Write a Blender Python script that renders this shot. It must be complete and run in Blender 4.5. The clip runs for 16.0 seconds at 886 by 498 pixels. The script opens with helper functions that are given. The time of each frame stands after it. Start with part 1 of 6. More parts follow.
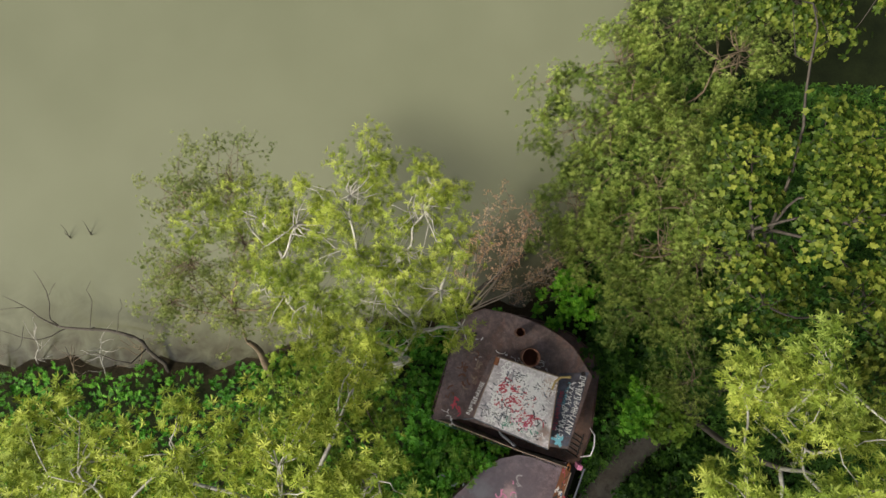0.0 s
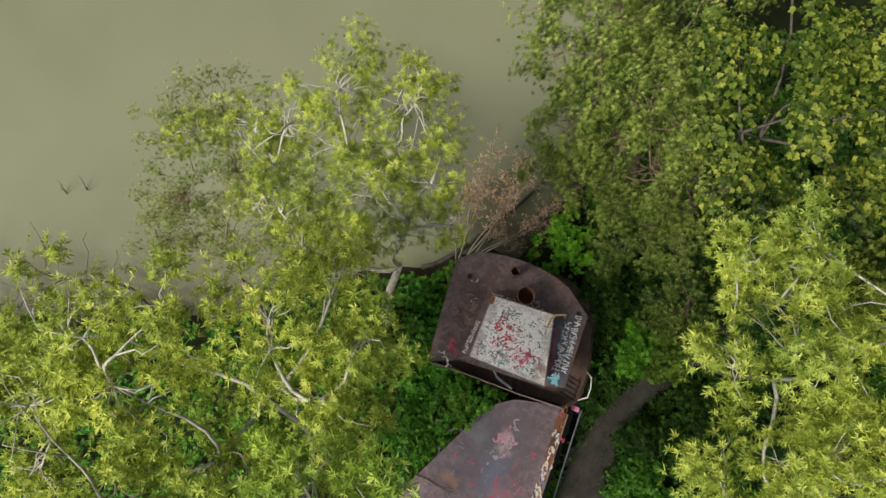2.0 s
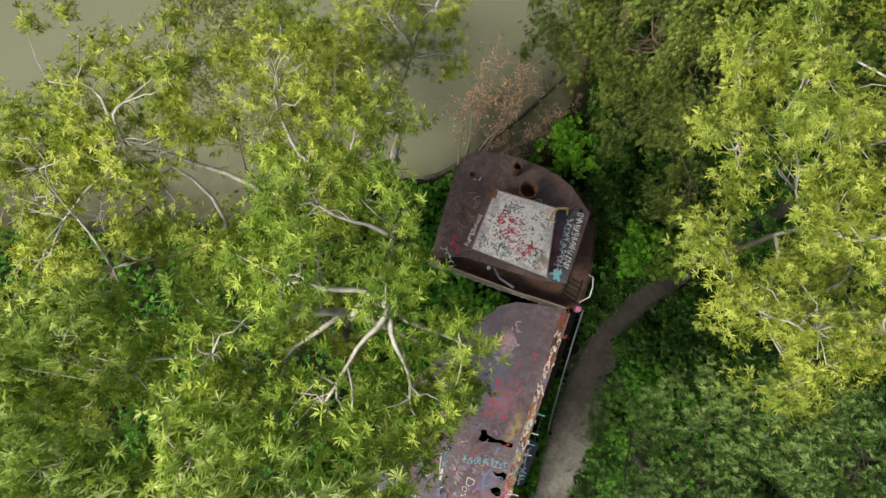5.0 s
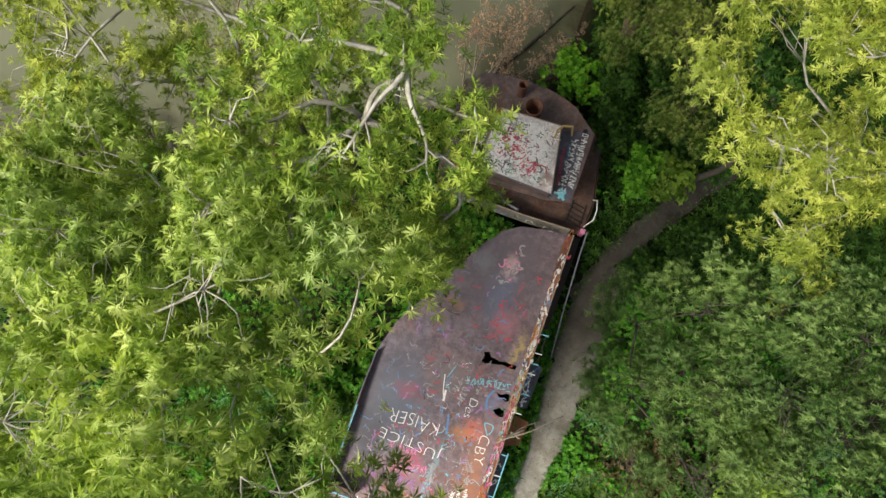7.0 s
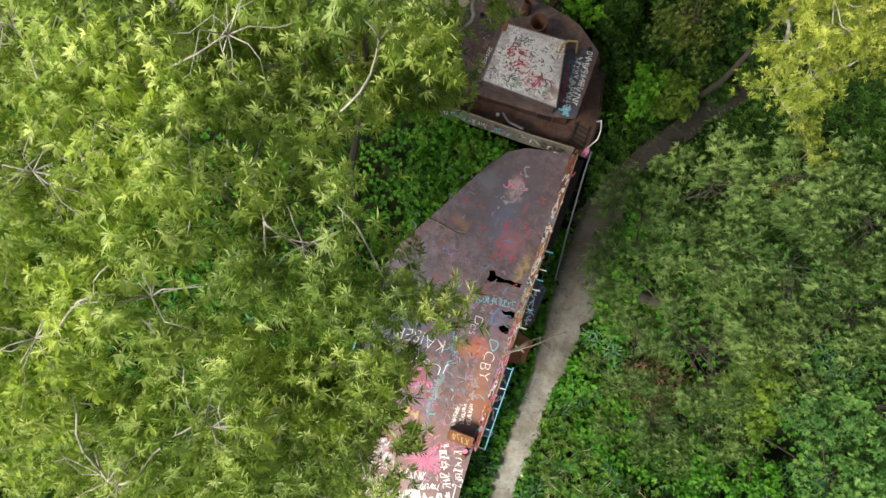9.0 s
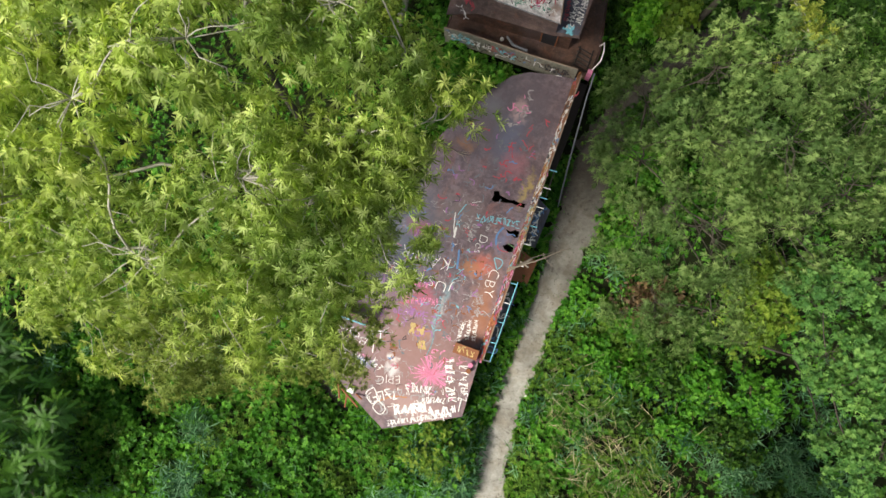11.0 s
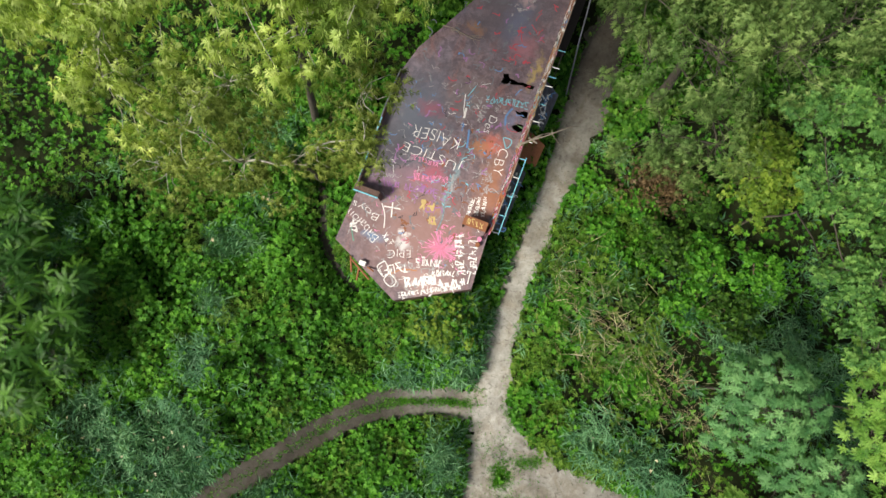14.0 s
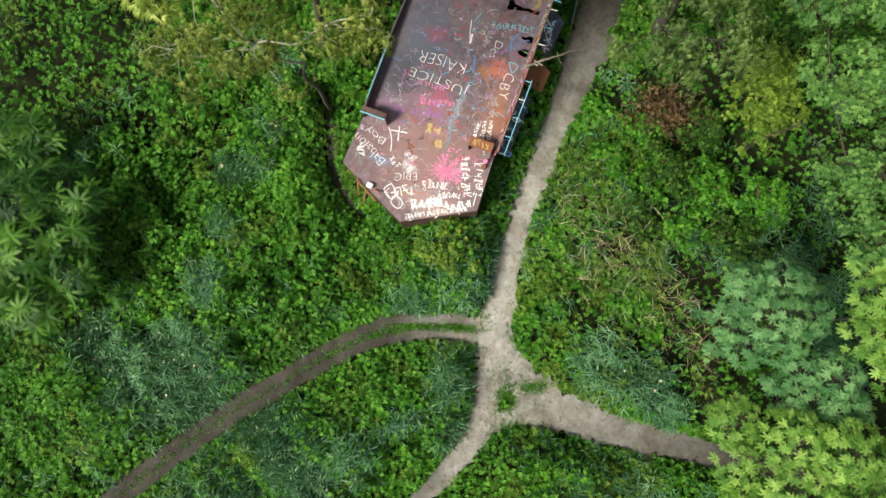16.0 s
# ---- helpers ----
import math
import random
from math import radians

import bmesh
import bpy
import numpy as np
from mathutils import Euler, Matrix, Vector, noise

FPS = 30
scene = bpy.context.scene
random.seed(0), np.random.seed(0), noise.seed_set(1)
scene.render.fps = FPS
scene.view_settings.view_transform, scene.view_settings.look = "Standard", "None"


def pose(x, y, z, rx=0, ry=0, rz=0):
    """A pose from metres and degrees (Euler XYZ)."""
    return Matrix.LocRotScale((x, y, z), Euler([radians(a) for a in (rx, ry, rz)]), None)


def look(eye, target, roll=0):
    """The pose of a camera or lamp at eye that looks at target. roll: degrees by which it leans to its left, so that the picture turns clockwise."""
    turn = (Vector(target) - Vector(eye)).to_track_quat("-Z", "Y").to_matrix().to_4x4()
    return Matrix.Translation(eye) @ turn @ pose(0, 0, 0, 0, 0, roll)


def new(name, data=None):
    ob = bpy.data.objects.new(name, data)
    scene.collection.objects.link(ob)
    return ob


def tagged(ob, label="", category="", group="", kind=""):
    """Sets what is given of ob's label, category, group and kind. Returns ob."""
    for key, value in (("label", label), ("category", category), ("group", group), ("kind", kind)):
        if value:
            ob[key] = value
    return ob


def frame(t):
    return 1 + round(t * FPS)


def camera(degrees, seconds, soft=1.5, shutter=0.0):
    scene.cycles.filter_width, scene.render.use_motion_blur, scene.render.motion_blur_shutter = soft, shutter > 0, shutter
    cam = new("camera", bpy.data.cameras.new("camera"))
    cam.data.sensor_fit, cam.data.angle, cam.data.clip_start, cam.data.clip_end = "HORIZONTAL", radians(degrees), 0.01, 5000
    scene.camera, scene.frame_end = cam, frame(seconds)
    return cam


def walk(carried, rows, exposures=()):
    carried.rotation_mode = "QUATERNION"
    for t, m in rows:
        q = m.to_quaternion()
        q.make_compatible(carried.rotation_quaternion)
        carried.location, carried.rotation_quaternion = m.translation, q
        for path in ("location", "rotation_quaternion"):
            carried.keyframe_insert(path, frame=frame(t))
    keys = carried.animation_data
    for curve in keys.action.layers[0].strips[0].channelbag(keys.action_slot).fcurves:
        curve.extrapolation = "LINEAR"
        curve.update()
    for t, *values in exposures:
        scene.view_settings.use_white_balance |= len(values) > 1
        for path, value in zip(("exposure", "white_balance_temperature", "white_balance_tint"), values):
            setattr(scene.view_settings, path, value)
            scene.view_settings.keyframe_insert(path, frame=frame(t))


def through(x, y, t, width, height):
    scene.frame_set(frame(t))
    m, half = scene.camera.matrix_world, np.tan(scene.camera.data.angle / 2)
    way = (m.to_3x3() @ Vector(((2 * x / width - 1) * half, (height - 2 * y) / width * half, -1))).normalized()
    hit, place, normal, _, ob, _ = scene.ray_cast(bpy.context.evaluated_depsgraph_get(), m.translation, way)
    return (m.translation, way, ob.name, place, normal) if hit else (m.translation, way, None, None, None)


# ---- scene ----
cam = camera(69.1, 16.0, 1.5, 0.2)
PATH = [
    (0, (-0.495, -1.503, 35.555), (-0.506, -1.343, 33.561), 0.1),
    (0.5, (-0.363, -2.253, 35.494), (-0.372, -2.088, 33.501), 0.8),
    (1, (-0.23, -3.01, 35.424), (-0.24, -2.842, 33.431), 0.3),
    (1.5, (-0.125, -3.795, 35.391), (-0.136, -3.619, 33.398), -0.0),
    (2, (-0.026, -4.626, 35.369), (-0.039, -4.445, 33.378), -0.7),
    (2.5, (0.059, -5.487, 35.369), (0.045, -5.301, 33.378), -1.1),
    (3, (0.091, -6.372, 35.341), (0.077, -6.181, 33.35), -0.9),
    (5.5, (0.172, -10.526, 34.926), (0.158, -10.345, 32.934), -0.9),
    (6, (0.175, -11.526, 34.82), (0.161, -11.343, 32.828), -0.9),
    (6.5, (0.127, -12.509, 34.755), (0.117, -12.327, 32.763), 0.4),
    (7, (0.112, -13.414, 34.732), (0.103, -13.237, 32.74), 0.9),
    (7.5, (0.108, -14.325, 34.695), (0.1, -14.155, 32.702), 1.2),
    (8, (0.069, -15.266, 34.692), (0.062, -15.1, 32.698), 1.3),
    (8.5, (0.065, -16.255, 34.685), (0.058, -16.091, 32.692), 1.3),
    (9, (0.081, -17.177, 34.681), (0.074, -17.019, 32.687), 1.2),
    (11.5, (-0.047, -22.09, 34.879), (-0.046, -21.945, 32.884), 4.1),
    (12, (0.048, -23.031, 34.947), (0.042, -22.893, 32.952), 1.5),
    (12.5, (0.074, -24.079, 35.023), (0.066, -23.94, 33.028), 0.6),
    (13, (0.068, -25.074, 35.039), (0.06, -24.938, 33.044), 0.1),
    (13.5, (0.047, -26.058, 35.074), (0.037, -25.925, 33.078), -0.2),
    (14, (0.028, -27.039, 35.113), (0.019, -26.909, 33.118), 0.1),
    (14.5, (0.028, -28.039, 35.174), (0.019, -27.91, 33.179), 0.1),
    (15, (0.104, -28.965, 35.198), (0.089, -28.841, 33.202), -2.5),
    (15.5, (0.178, -29.856, 35.238), (0.158, -29.738, 33.241), -5.2),
    (16, (0.24, -30.724, 35.239), (0.216, -30.611, 33.243), -7.9),
]
walk(cam, [(t, look(eye, target, roll)) for t, eye, target, roll in PATH])

# ---- light ----
world = bpy.data.worlds.new("world")
scene.world = world
world.use_nodes = True
wn, wl = world.node_tree.nodes, world.node_tree.links
SUN_ELEVATION, SUN_AZIMUTH = 50.0, 239.0     # azimuth clockwise from +y
sky = wn.new("ShaderNodeTexSky")
sky.sky_type, sky.sun_disc = "NISHITA", False
sky.sun_elevation, sky.sun_rotation = radians(SUN_ELEVATION), radians(SUN_AZIMUTH)
sky.air_density, sky.dust_density, sky.ozone_density = 1.0, 4.0, 0.6
veil = wn.new("ShaderNodeHueSaturation")         # thin cloud greys the blue
veil.inputs["Saturation"].default_value = 0.4
wl.new(sky.outputs[0], veil.inputs["Color"])
wl.new(veil.outputs[0], wn["Background"].inputs["Color"])
wn["Background"].inputs["Strength"].default_value = 0.078
sun = new("sun", bpy.data.lights.new("sun", "SUN"))
sun.data.energy, sun.data.angle, sun.data.color = 4.3, radians(16), (1.0, 0.94, 0.79)
sd = Vector((math.sin(radians(SUN_AZIMUTH)) * math.cos(radians(SUN_ELEVATION)),
             math.cos(radians(SUN_AZIMUTH)) * math.cos(radians(SUN_ELEVATION)), math.sin(radians(SUN_ELEVATION))))
sun.matrix_world = look(sd * 80, (0, 0, 0))
scene.view_settings.exposure = 0.42


# ---- materials ----
def material(name):
    m = bpy.data.materials.new(name)
    m.use_nodes = True
    nt = m.node_tree
    b = nt.nodes["Principled BSDF"]
    return m, nt, b


def node(nt, kind, **inputs):
    n = nt.nodes.new(kind)
    for k, v in inputs.items():
        n.inputs[k].default_value = v
    return n


def ramp(nt, source, stops):
    r = nt.nodes.new("ShaderNodeValToRGB")
    el = r.color_ramp.elements
    while len(el) < len(stops):
        el.new(0.5)
    for e, (p, c) in zip(el, stops):
        e.position, e.color = p, (*c, 1)
    nt.links.new(source, r.inputs[0])
    return r.outputs[0]


def mix(nt, fac, a, b, mode="MIX"):
    n = nt.nodes.new("ShaderNodeMix")
    n.data_type, n.blend_type = "RGBA", mode
    for sock, v in ((n.inputs[0], fac), (n.inputs[6], a), (n.inputs[7], b)):
        if isinstance(v, (int, float)):
            sock.default_value = v
        elif isinstance(v, tuple):
            sock.default_value = (*v, 1)
        else:
            nt.links.new(v, sock)
    return n.outputs[2]


def noise_tex(nt, scale, detail=6, rough=0.6, dist=0.0, coord="Object", stretch=None):
    tc = nt.nodes.new("ShaderNodeTexCoord")
    n = node(nt, "ShaderNodeTexNoise", Scale=scale, Detail=detail, Roughness=rough, Distortion=dist)
    if stretch:
        mp = node(nt, "ShaderNodeMapping", Scale=stretch)
        nt.links.new(tc.outputs[coord], mp.inputs[0])
        nt.links.new(mp.outputs[0], n.inputs[0])
    else:
        nt.links.new(tc.outputs[coord], n.inputs[0])
    return n.outputs["Fac"]


def bump(nt, b, height, strength, distance=0.02):
    n = node(nt, "ShaderNodeBump", Strength=strength, Distance=distance)
    nt.links.new(height, n.inputs["Height"])
    nt.links.new(n.outputs[0], b.inputs["Normal"])


def leaf_material(name, dark, mid, light, through=0.35, rough=0.5, patch=0.35):
    """Leaves: each one its own tone, whole branches lighter or darker, light passing through."""
    m, nt, b = material(name)
    geo = nt.nodes.new("ShaderNodeNewGeometry")
    c = ramp(nt, geo.outputs["Random Per Island"], [(0.0, dark), (0.5, mid), (1.0, light)])
    big = noise_tex(nt, patch, 3)
    tone = ramp(nt, big, [(0.3, (0.62, 0.72, 0.68)), (0.7, (1.25, 1.2, 1.05))])
    c = mix(nt, 1.0, c, tone, "MULTIPLY")
    nt.links.new(c, b.inputs["Base Color"])
    b.inputs["Roughness"].default_value = rough
    b.inputs["Specular IOR Level"].default_value = 0.18
    tr = nt.nodes.new("ShaderNodeBsdfTranslucent")
    nt.links.new(mix(nt, 1.0, c, (1.12, 1.15, 0.62), "MULTIPLY"), tr.inputs[0])
    ms = nt.nodes.new("ShaderNodeMixShader")
    ms.inputs[0].default_value = through
    nt.links.new(b.outputs[0], ms.inputs[1])
    nt.links.new(tr.outputs[0], ms.inputs[2])
    nt.links.new(ms.outputs[0], nt.nodes["Material Output"].inputs[0])
    return m


def bark_material(name, dark, light, scale=6):
    m, nt, b = material(name)
    n = noise_tex(nt, scale, 8, 0.7, stretch=(1, 1, 0.25))
    nt.links.new(ramp(nt, n, [(0.3, dark), (0.65, light)]), b.inputs["Base Color"])
    b.inputs["Roughness"].default_value = 0.85
    bump(nt, b, n, 0.5, 0.03)
    return m


LEAF_POPLAR = leaf_material("leaf_poplar", (0.11, 0.155, 0.018), (0.28, 0.345, 0.05), (0.53, 0.57, 0.14))
LEAF_ASH = leaf_material("leaf_ash", (0.085, 0.155, 0.02), (0.225, 0.335, 0.048), (0.45, 0.54, 0.115))
LEAF_WILLOW = leaf_material("leaf_willow", (0.085, 0.13, 0.026), (0.19, 0.255, 0.055), (0.34, 0.40, 0.12))
LEAF_WILLOW_PALE = leaf_material("leaf_willow_pale", (0.13, 0.215, 0.042), (0.38, 0.495, 0.115), (0.68, 0.76, 0.34), through=0.45)
LEAF_BROAD = leaf_material("leaf_broad", (0.02, 0.042, 0.006), (0.075, 0.12, 0.014), (0.26, 0.29, 0.055))
LEAF_GREY = leaf_material("leaf_grey", (0.15, 0.185, 0.055), (0.26, 0.30, 0.105), (0.40, 0.44, 0.19), through=0.45)
LEAF_GREEN = leaf_material("leaf_green", (0.035, 0.12, 0.013), (0.075, 0.22, 0.022), (0.16, 0.34, 0.04))
LEAF_BLUE = leaf_material("leaf_blue", (0.05, 0.15, 0.055), (0.11, 0.265, 0.10), (0.21, 0.40, 0.165))
LEAF_LIME = leaf_material("leaf_lime", (0.075, 0.19, 0.03), (0.165, 0.325, 0.06), (0.31, 0.49, 0.12))
# Dark green; also carries the tree shade on growth and bushes under trees.
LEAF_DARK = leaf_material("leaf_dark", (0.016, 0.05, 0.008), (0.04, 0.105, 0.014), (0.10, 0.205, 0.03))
LEAF_YELLOW = leaf_material("leaf_yellow", (0.06, 0.14, 0.018), (0.13, 0.24, 0.03), (0.28, 0.38, 0.06))
LEAF_NETTLE = leaf_material("leaf_nettle", (0.027, 0.115, 0.009), (0.062, 0.215, 0.016), (0.15, 0.37, 0.04), patch=0.25)
LEAF_HERB = leaf_material("leaf_herb", (0.046, 0.115, 0.013), (0.092, 0.195, 0.023), (0.195, 0.325, 0.048), patch=0.5)
LEAF_SALLOW = leaf_material("leaf_sallow", (0.066, 0.125, 0.034), (0.138, 0.225, 0.07), (0.25, 0.35, 0.13))
LEAF_OLIVE = leaf_material("leaf_olive", (0.085, 0.165, 0.02), (0.16, 0.26, 0.03), (0.27, 0.37, 0.055))
LEAF_JADE = leaf_material("leaf_jade", (0.05, 0.14, 0.036), (0.1, 0.23, 0.058), (0.2, 0.36, 0.1))
LEAF_SUMAC = leaf_material("leaf_sumac", (0.011, 0.045, 0.007), (0.026, 0.09, 0.011), (0.10, 0.235, 0.028), through=0.2)
LEAF_REED = leaf_material("leaf_reed", (0.05, 0.145, 0.075), (0.105, 0.25, 0.13), (0.22, 0.40, 0.23), patch=0.3)
LEAF_RED = leaf_material("leaf_red", (0.38, 0.2, 0.14), (0.58, 0.36, 0.28), (0.72, 0.54, 0.44))
LEAF_BROWN = leaf_material("leaf_brown", (0.05, 0.034, 0.017), (0.095, 0.062, 0.032), (0.17, 0.115, 0.065), 0.1)
LEAF_STRAW = leaf_material("leaf_straw", (0.24, 0.20, 0.11), (0.40, 0.345, 0.21), (0.55, 0.51, 0.36), through=0.1)
LEAF_BRIGHT = leaf_material("leaf_bright", (0.06, 0.20, 0.012), (0.14, 0.37, 0.022), (0.28, 0.54, 0.05))
LEAF_HEAD = leaf_material("leaf_head", (0.42, 0.36, 0.26), (0.56, 0.50, 0.38), (0.70, 0.66, 0.52), through=0.1)
BARK_PALE = bark_material("bark_pale", (0.20, 0.18, 0.15), (0.52, 0.50, 0.45))
BARK_BROWN = bark_material("bark_brown", (0.06, 0.045, 0.03), (0.22, 0.16, 0.10))
BARK_DARK = bark_material("bark_dark", (0.02, 0.017, 0.014), (0.09, 0.075, 0.06))


def ground_material():
    m, nt, b = material("soil")
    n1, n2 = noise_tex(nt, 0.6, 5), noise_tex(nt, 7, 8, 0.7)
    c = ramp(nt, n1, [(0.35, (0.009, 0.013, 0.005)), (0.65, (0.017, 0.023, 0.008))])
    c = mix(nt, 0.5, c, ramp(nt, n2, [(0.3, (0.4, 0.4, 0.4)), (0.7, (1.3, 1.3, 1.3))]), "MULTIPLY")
    tc = nt.nodes.new("ShaderNodeTexCoord")
    xyz = nt.nodes.new("ShaderNodeSeparateXYZ")
    nt.links.new(tc.outputs["Object"], xyz.inputs[0])
    mr = node(nt, "ShaderNodeMapRange", **{"From Min": -0.08, "From Max": -0.35})
    nt.links.new(xyz.outputs["Z"], mr.inputs[0])
    c = mix(nt, mr.outputs[0], c, mix(nt, 1.0, ramp(nt, n2, [(0.3, (0.5, 0.5, 0.5)), (0.7, (1.3, 1.3, 1.3))]), (0.03, 0.024, 0.014), "MULTIPLY"))
    nt.links.new(c, b.inputs["Base Color"])
    b.inputs["Roughness"].default_value = 0.95
    b.inputs["Specular IOR Level"].default_value = 0.1
    bump(nt, b, n2, 0.6, 0.05)
    return m


def path_material(name, tone, axis="X", dry=0.0, dark_end=None):
    """Trodden earth; with an end given its colour darkens along an axis towards it."""
    m, nt, b = material(name)
    n1, n2 = noise_tex(nt, 0.5, 5), noise_tex(nt, 5, 9, 0.72)
    c = ramp(nt, n1, [(0.34, (0.175, 0.168, 0.155)), (0.52, (0.305, 0.295, 0.277)), (0.70, (0.41, 0.40, 0.38))])
    c = mix(nt, 1.0, c, (tone, tone, tone), "MULTIPLY")
    c = mix(nt, 0.6, c, ramp(nt, n2, [(0.3, (0.55, 0.54, 0.5)), (0.7, (1.25, 1.25, 1.25))]), "MULTIPLY")
    if dark_end is not None:
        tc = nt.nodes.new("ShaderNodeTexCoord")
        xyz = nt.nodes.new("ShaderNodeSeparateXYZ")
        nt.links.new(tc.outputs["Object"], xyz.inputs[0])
        mr = node(nt, "ShaderNodeMapRange", **{"From Min": dry, "From Max": dark_end})
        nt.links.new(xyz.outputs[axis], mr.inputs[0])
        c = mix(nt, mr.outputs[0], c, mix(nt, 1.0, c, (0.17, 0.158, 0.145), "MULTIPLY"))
    worn = ramp(nt, noise_tex(nt, 0.9, 6, 0.7, 0.8), [(0.44, (0, 0, 0)), (0.60, (0.8, 0.8, 0.8))])
    c = mix(nt, worn, c, mix(nt, 1.0, c, (0.72, 0.66, 0.58), "MULTIPLY"))
    clods = ramp(nt, noise_tex(nt, 4.5, 4, 0.6, 0.6), [(0.58, (0, 0, 0)), (0.66, (0.75, 0.75, 0.75))])
    c = mix(nt, clods, c, mix(nt, 1.0, c, (0.42, 0.39, 0.36), "MULTIPLY"))
    nt.links.new(c, b.inputs["Base Color"])
    b.inputs["Roughness"].default_value = 0.95
    bump(nt, b, n2, 0.7, 0.04)
    return m


def water_material():
    """Muddy water; brown near the shore paints in tree reflections and mud shoals."""
    m, nt, b = material("muddy_water")
    n1 = noise_tex(nt, 0.09, 3)
    c = ramp(nt, n1, [(0.35, (0.134, 0.141, 0.090)), (0.65, (0.152, 0.159, 0.104))])
    at = nt.nodes.new("ShaderNodeAttribute")
    at.attribute_name = "shoal_reflection"
    wob = ramp(nt, noise_tex(nt, 0.7, 5, 0.65, 0.6), [(0.3, (0.35, 0.35, 0.35)), (0.7, (1.3, 1.3, 1.3))])
    c = mix(nt, mix(nt, 1.0, at.outputs["Color"], wob, "MULTIPLY"), c, (0.036, 0.030, 0.014))
    nt.links.new(c, b.inputs["Base Color"])
    b.inputs["Roughness"].default_value = 0.1
    b.inputs["IOR"].default_value = 1.42
    bump(nt, b, noise_tex(nt, 1.6, 4), 0.05, 0.05)
    return m


def rust_material(name, base, dark, tint, tint2, amount=0.5):
    """Rusted plate with worn paint of two tints and rust runs."""
    m, nt, b = material(name)
    n1, n2, n3 = noise_tex(nt, 0.8, 7, 0.65, 0.4), noise_tex(nt, 6, 8, 0.7), noise_tex(nt, 0.45, 5, 0.6, 0.8)
    c = ramp(nt, n1, [(0.3, dark), (0.62, base)])
    p1 = ramp(nt, n3, [(0.50 - 0.1 * amount, (0, 0, 0)), (0.62, (amount, amount, amount))])
    c = mix(nt, p1, c, tint)
    p2 = ramp(nt, noise_tex(nt, 0.7, 6, 0.65, 1.2, stretch=(1, 0.6, 1)), [(0.55, (0, 0, 0)), (0.68, (amount, amount, amount))])
    c = mix(nt, p2, c, tint2)
    c = mix(nt, 0.7, c, ramp(nt, n2, [(0.3, (0.5, 0.48, 0.46)), (0.7, (1.35, 1.3, 1.3))]), "MULTIPLY")
    blot = ramp(nt, noise_tex(nt, 2.3, 7, 0.75, 0.5), [(0.42, (0.62, 0.60, 0.60)), (0.60, (1.22, 1.2, 1.2))])
    c = mix(nt, 0.8, c, blot, "MULTIPLY")
    fleck = ramp(nt, noise_tex(nt, 16, 3, 0.6), [(0.66, (0, 0, 0)), (0.72, (0.45, 0.45, 0.45))])
    c = mix(nt, fleck, c, tuple(min(1.0, 0.12 + 1.6 * v) for v in tint))
    scab = ramp(nt, noise_tex(nt, 3.4, 8, 0.75, 1.0), [(0.60, (0, 0, 0)), (0.68, (0.7, 0.7, 0.7))])
    c = mix(nt, scab, c, (0.16, 0.075, 0.045))
    nt.links.new(c, b.inputs["Base Color"])
    b.inputs["Metallic"].default_value = 0.1
    nt.links.new(ramp(nt, n2, [(0.3, (0.5, 0.5, 0.5)), (0.7, (0.85, 0.85, 0.85))]), b.inputs["Roughness"])
    bump(nt, b, n2, 0.35, 0.02)
    return m


def plain_material(name, colour, rough=0.6, metal=0.0, vary=0.35):
    m, nt, b = material(name)
    n = noise_tex(nt, 9, 6, 0.7)
    lo = tuple(max(0.0, v * (1 - vary)) for v in colour)
    nt.links.new(ramp(nt, n, [(0.3, lo), (0.65, colour)]), b.inputs["Base Color"])
    b.inputs["Roughness"].default_value, b.inputs["Metallic"].default_value = rough, metal
    return m


def paint_clouds(m, spots):
    """Sprayed clouds of paint at places of the plate: x, y, half sizes, colour, cover."""
    nt = m.node_tree
    b = nt.nodes["Principled BSDF"]
    c = b.inputs["Base Color"].links[0].from_socket
    tc = nt.nodes.new("ShaderNodeTexCoord")
    wob = node(nt, "ShaderNodeTexNoise", Scale=1.7, Detail=6.0, Roughness=0.7)
    nt.links.new(tc.outputs["Object"], wob.inputs[0])
    sub = node(nt, "ShaderNodeVectorMath")
    sub.operation, sub.inputs[1].default_value = "SUBTRACT", (0.5, 0.5, 0.5)
    nt.links.new(wob.outputs["Color"], sub.inputs[0])
    sc = node(nt, "ShaderNodeVectorMath")
    sc.operation, sc.inputs[1].default_value = "MULTIPLY", (1.5, 1.5, 0)
    nt.links.new(sub.outputs[0], sc.inputs[0])
    add = node(nt, "ShaderNodeVectorMath")
    add.operation = "ADD"
    nt.links.new(tc.outputs["Object"], add.inputs[0])
    nt.links.new(sc.outputs[0], add.inputs[1])
    for x, y, rx, ry, colour, cover in spots:
        d = node(nt, "ShaderNodeVectorMath")
        d.operation, d.inputs[1].default_value = "SUBTRACT", (x, y, 0)
        nt.links.new(add.outputs[0], d.inputs[0])
        e = node(nt, "ShaderNodeVectorMath")
        e.operation, e.inputs[1].default_value = "DIVIDE", (rx, ry, 1e6)
        nt.links.new(d.outputs[0], e.inputs[0])
        l = node(nt, "ShaderNodeVectorMath")
        l.operation = "LENGTH"
        nt.links.new(e.outputs[0], l.inputs[0])
        f = ramp(nt, l.outputs["Value"], [(0.25, (cover, cover, cover)), (1.0, (0, 0, 0))])
        c = mix(nt, f, c, colour)
    nt.links.new(c, b.inputs["Base Color"])


